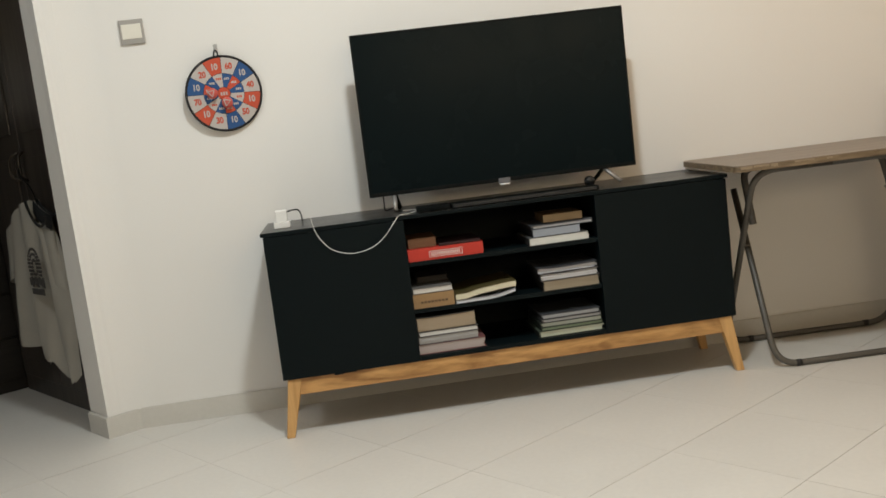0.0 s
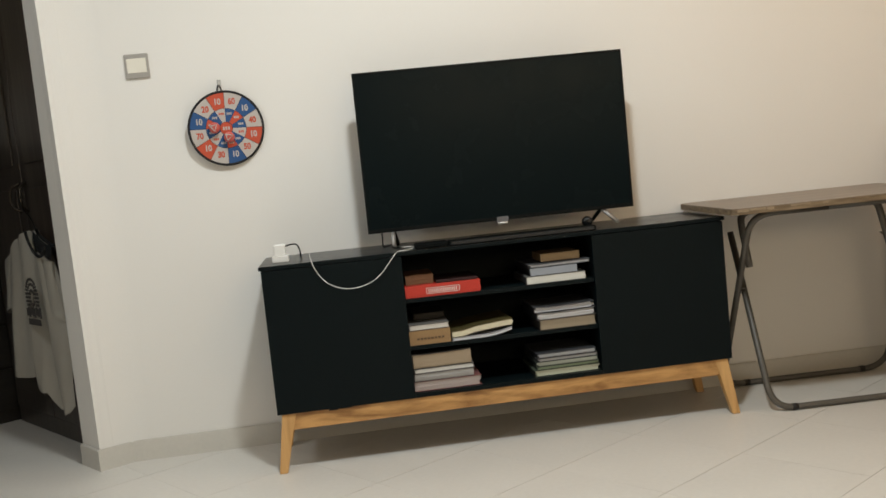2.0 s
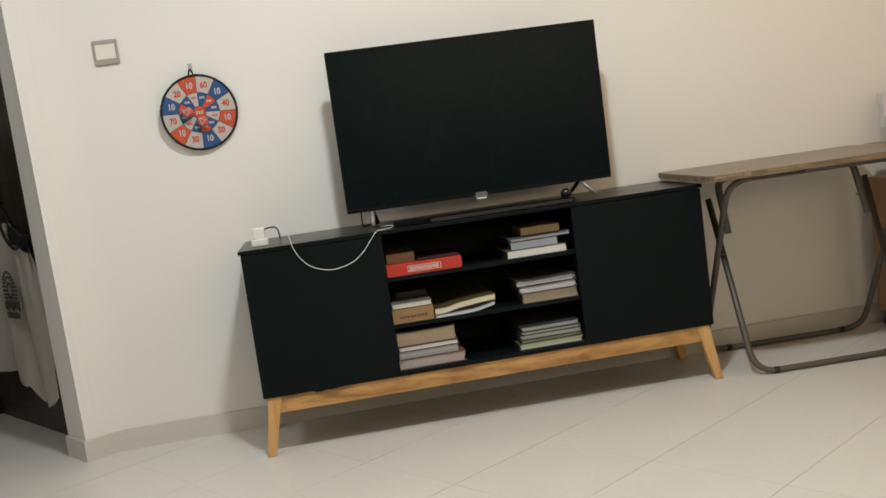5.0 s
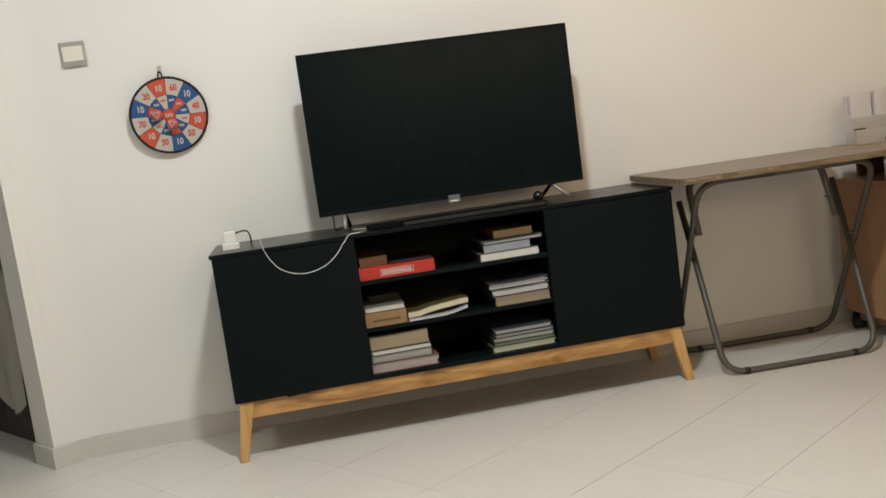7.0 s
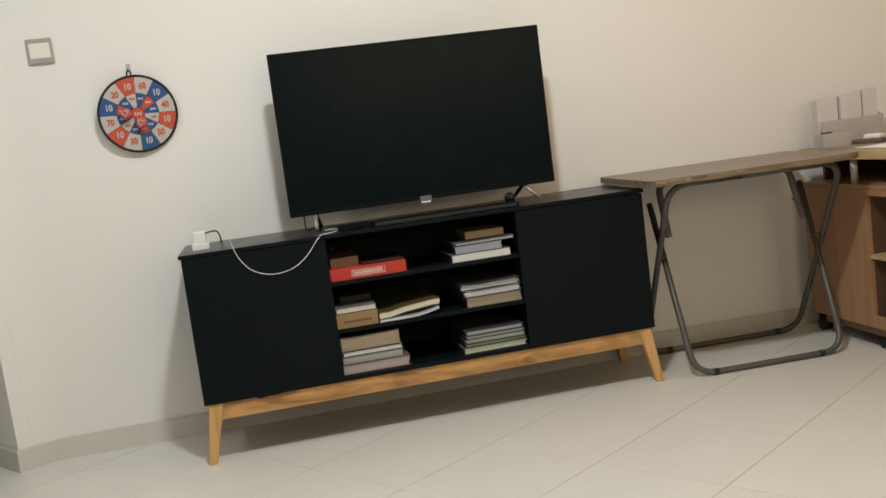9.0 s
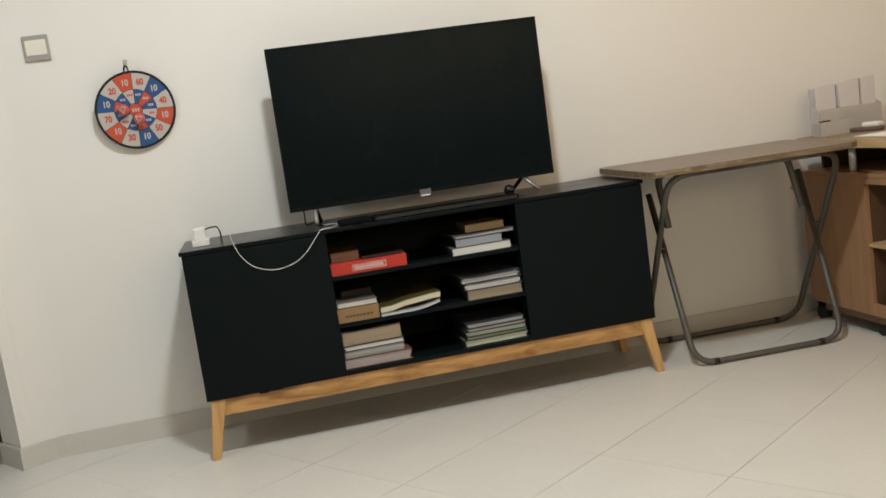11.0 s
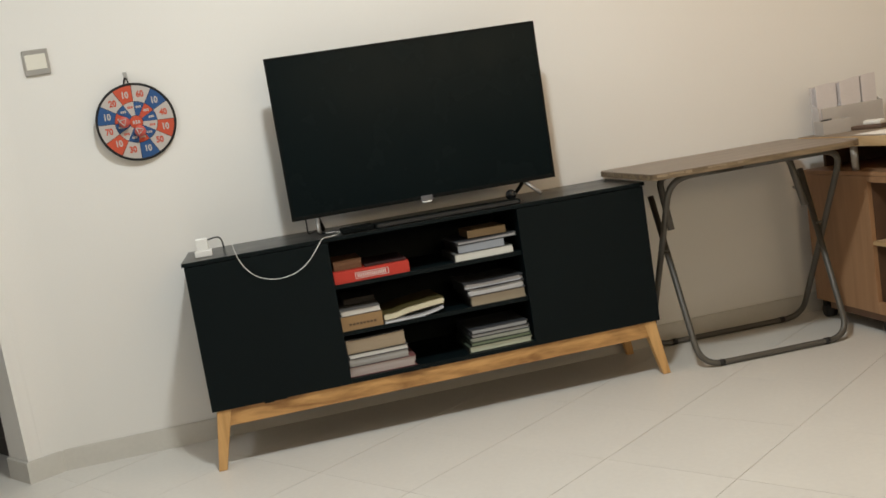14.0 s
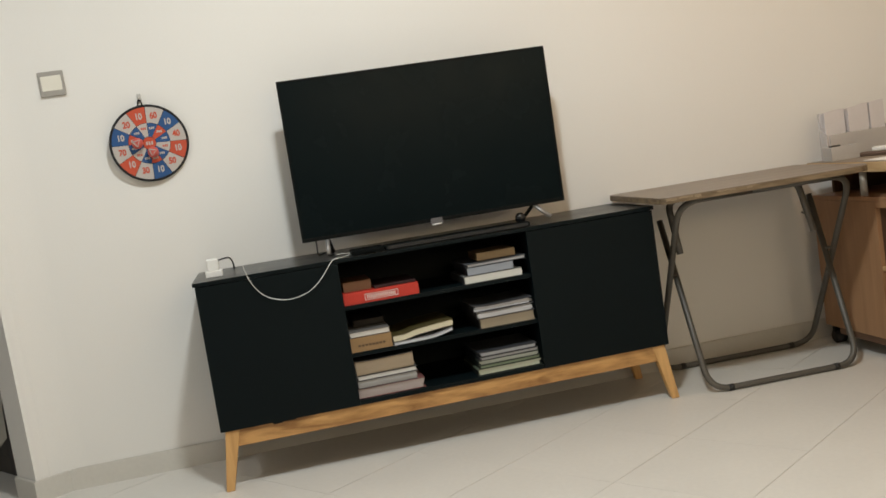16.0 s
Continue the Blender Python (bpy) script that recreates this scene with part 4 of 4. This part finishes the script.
for k in range(8):
    x = PX_C - 0.080 + 0.020 * k
    marks.append(box(x, x + 0.014, 0.047, 0.051, 0.538 + 0.005 * (k % 3), 0.580 - 0.006 * (k % 2)))
marks.append(box(PX_C - 0.062, PX_C + 0.066, 0.047, 0.051, 0.508, 0.532))
part("print", joined(*marks), INK, shirt, "faded dark round print")
hanger = new("coat_hanger")
hanger.matrix_basis = pose(*(A0 - 0.055 * E1), 0, 0, 0, 126)
tagged(hanger, "black plastic coat hanger hooked on the wardrobe handle", "hanger")
part("bar", tube(spline([(-0.07, 0, 0.725), (-0.03, -0.002, 0.738), (0.03, -0.004, 0.752), (0.13, -0.002, 0.755), (0.24, 0, 0.735)], 6), 0.006, 8), BEZEL, hanger, "", True)
part("hook", tube(spline([(0.04, -0.004, 0.752), (0.045, -0.002, 0.87), (0.085, 0, 0.93), (0.170, -0.006, 0.965), (0.222, -0.014, 1.0), (0.218, -0.02, 1.02)], 6), 0.0022, 8), BEZEL, hanger, "", True)


# ---- floor tiles ----
PITCH, JOINT = 0.400, 0.0018
TT = math.radians(35.7)
TU, TN = Vector((math.cos(TT), math.sin(TT))), Vector((-math.sin(TT), math.cos(TT)))
tile_bm = box(-(PITCH - 0.0006) / 2, (PITCH - 0.0006) / 2, -(PITCH - JOINT) / 2, (PITCH - JOINT) / 2, -0.010, 0.0)
tile_mesh = mesh_of(tile_bm, "tile", TILE)
for i in range(-18, 14):
    for j in range(-18, 14):
        centre = TU * (-0.760 + PITCH * (i + 0.5)) + TN * (-1.020 + PITCH * (j + 0.5))
        room = -3.1 < centre.x < 2.6 and -4.9 < centre.y < 1.75
        in_lamp_bay = -0.35 < centre.x < 2.65 and -6.15 < centre.y < -4.7
        if not (room or in_lamp_bay):
            continue
        if centre.y > 0.35 and centre.x > -0.9:
            continue
        tile = new("tile", tile_mesh)
        tile.parent = floor
        tile.matrix_basis = pose(centre.x, centre.y, random.uniform(-0.0003, 0.0003), random.uniform(-0.04, 0.04), random.uniform(-0.04, 0.04), math.degrees(TT))
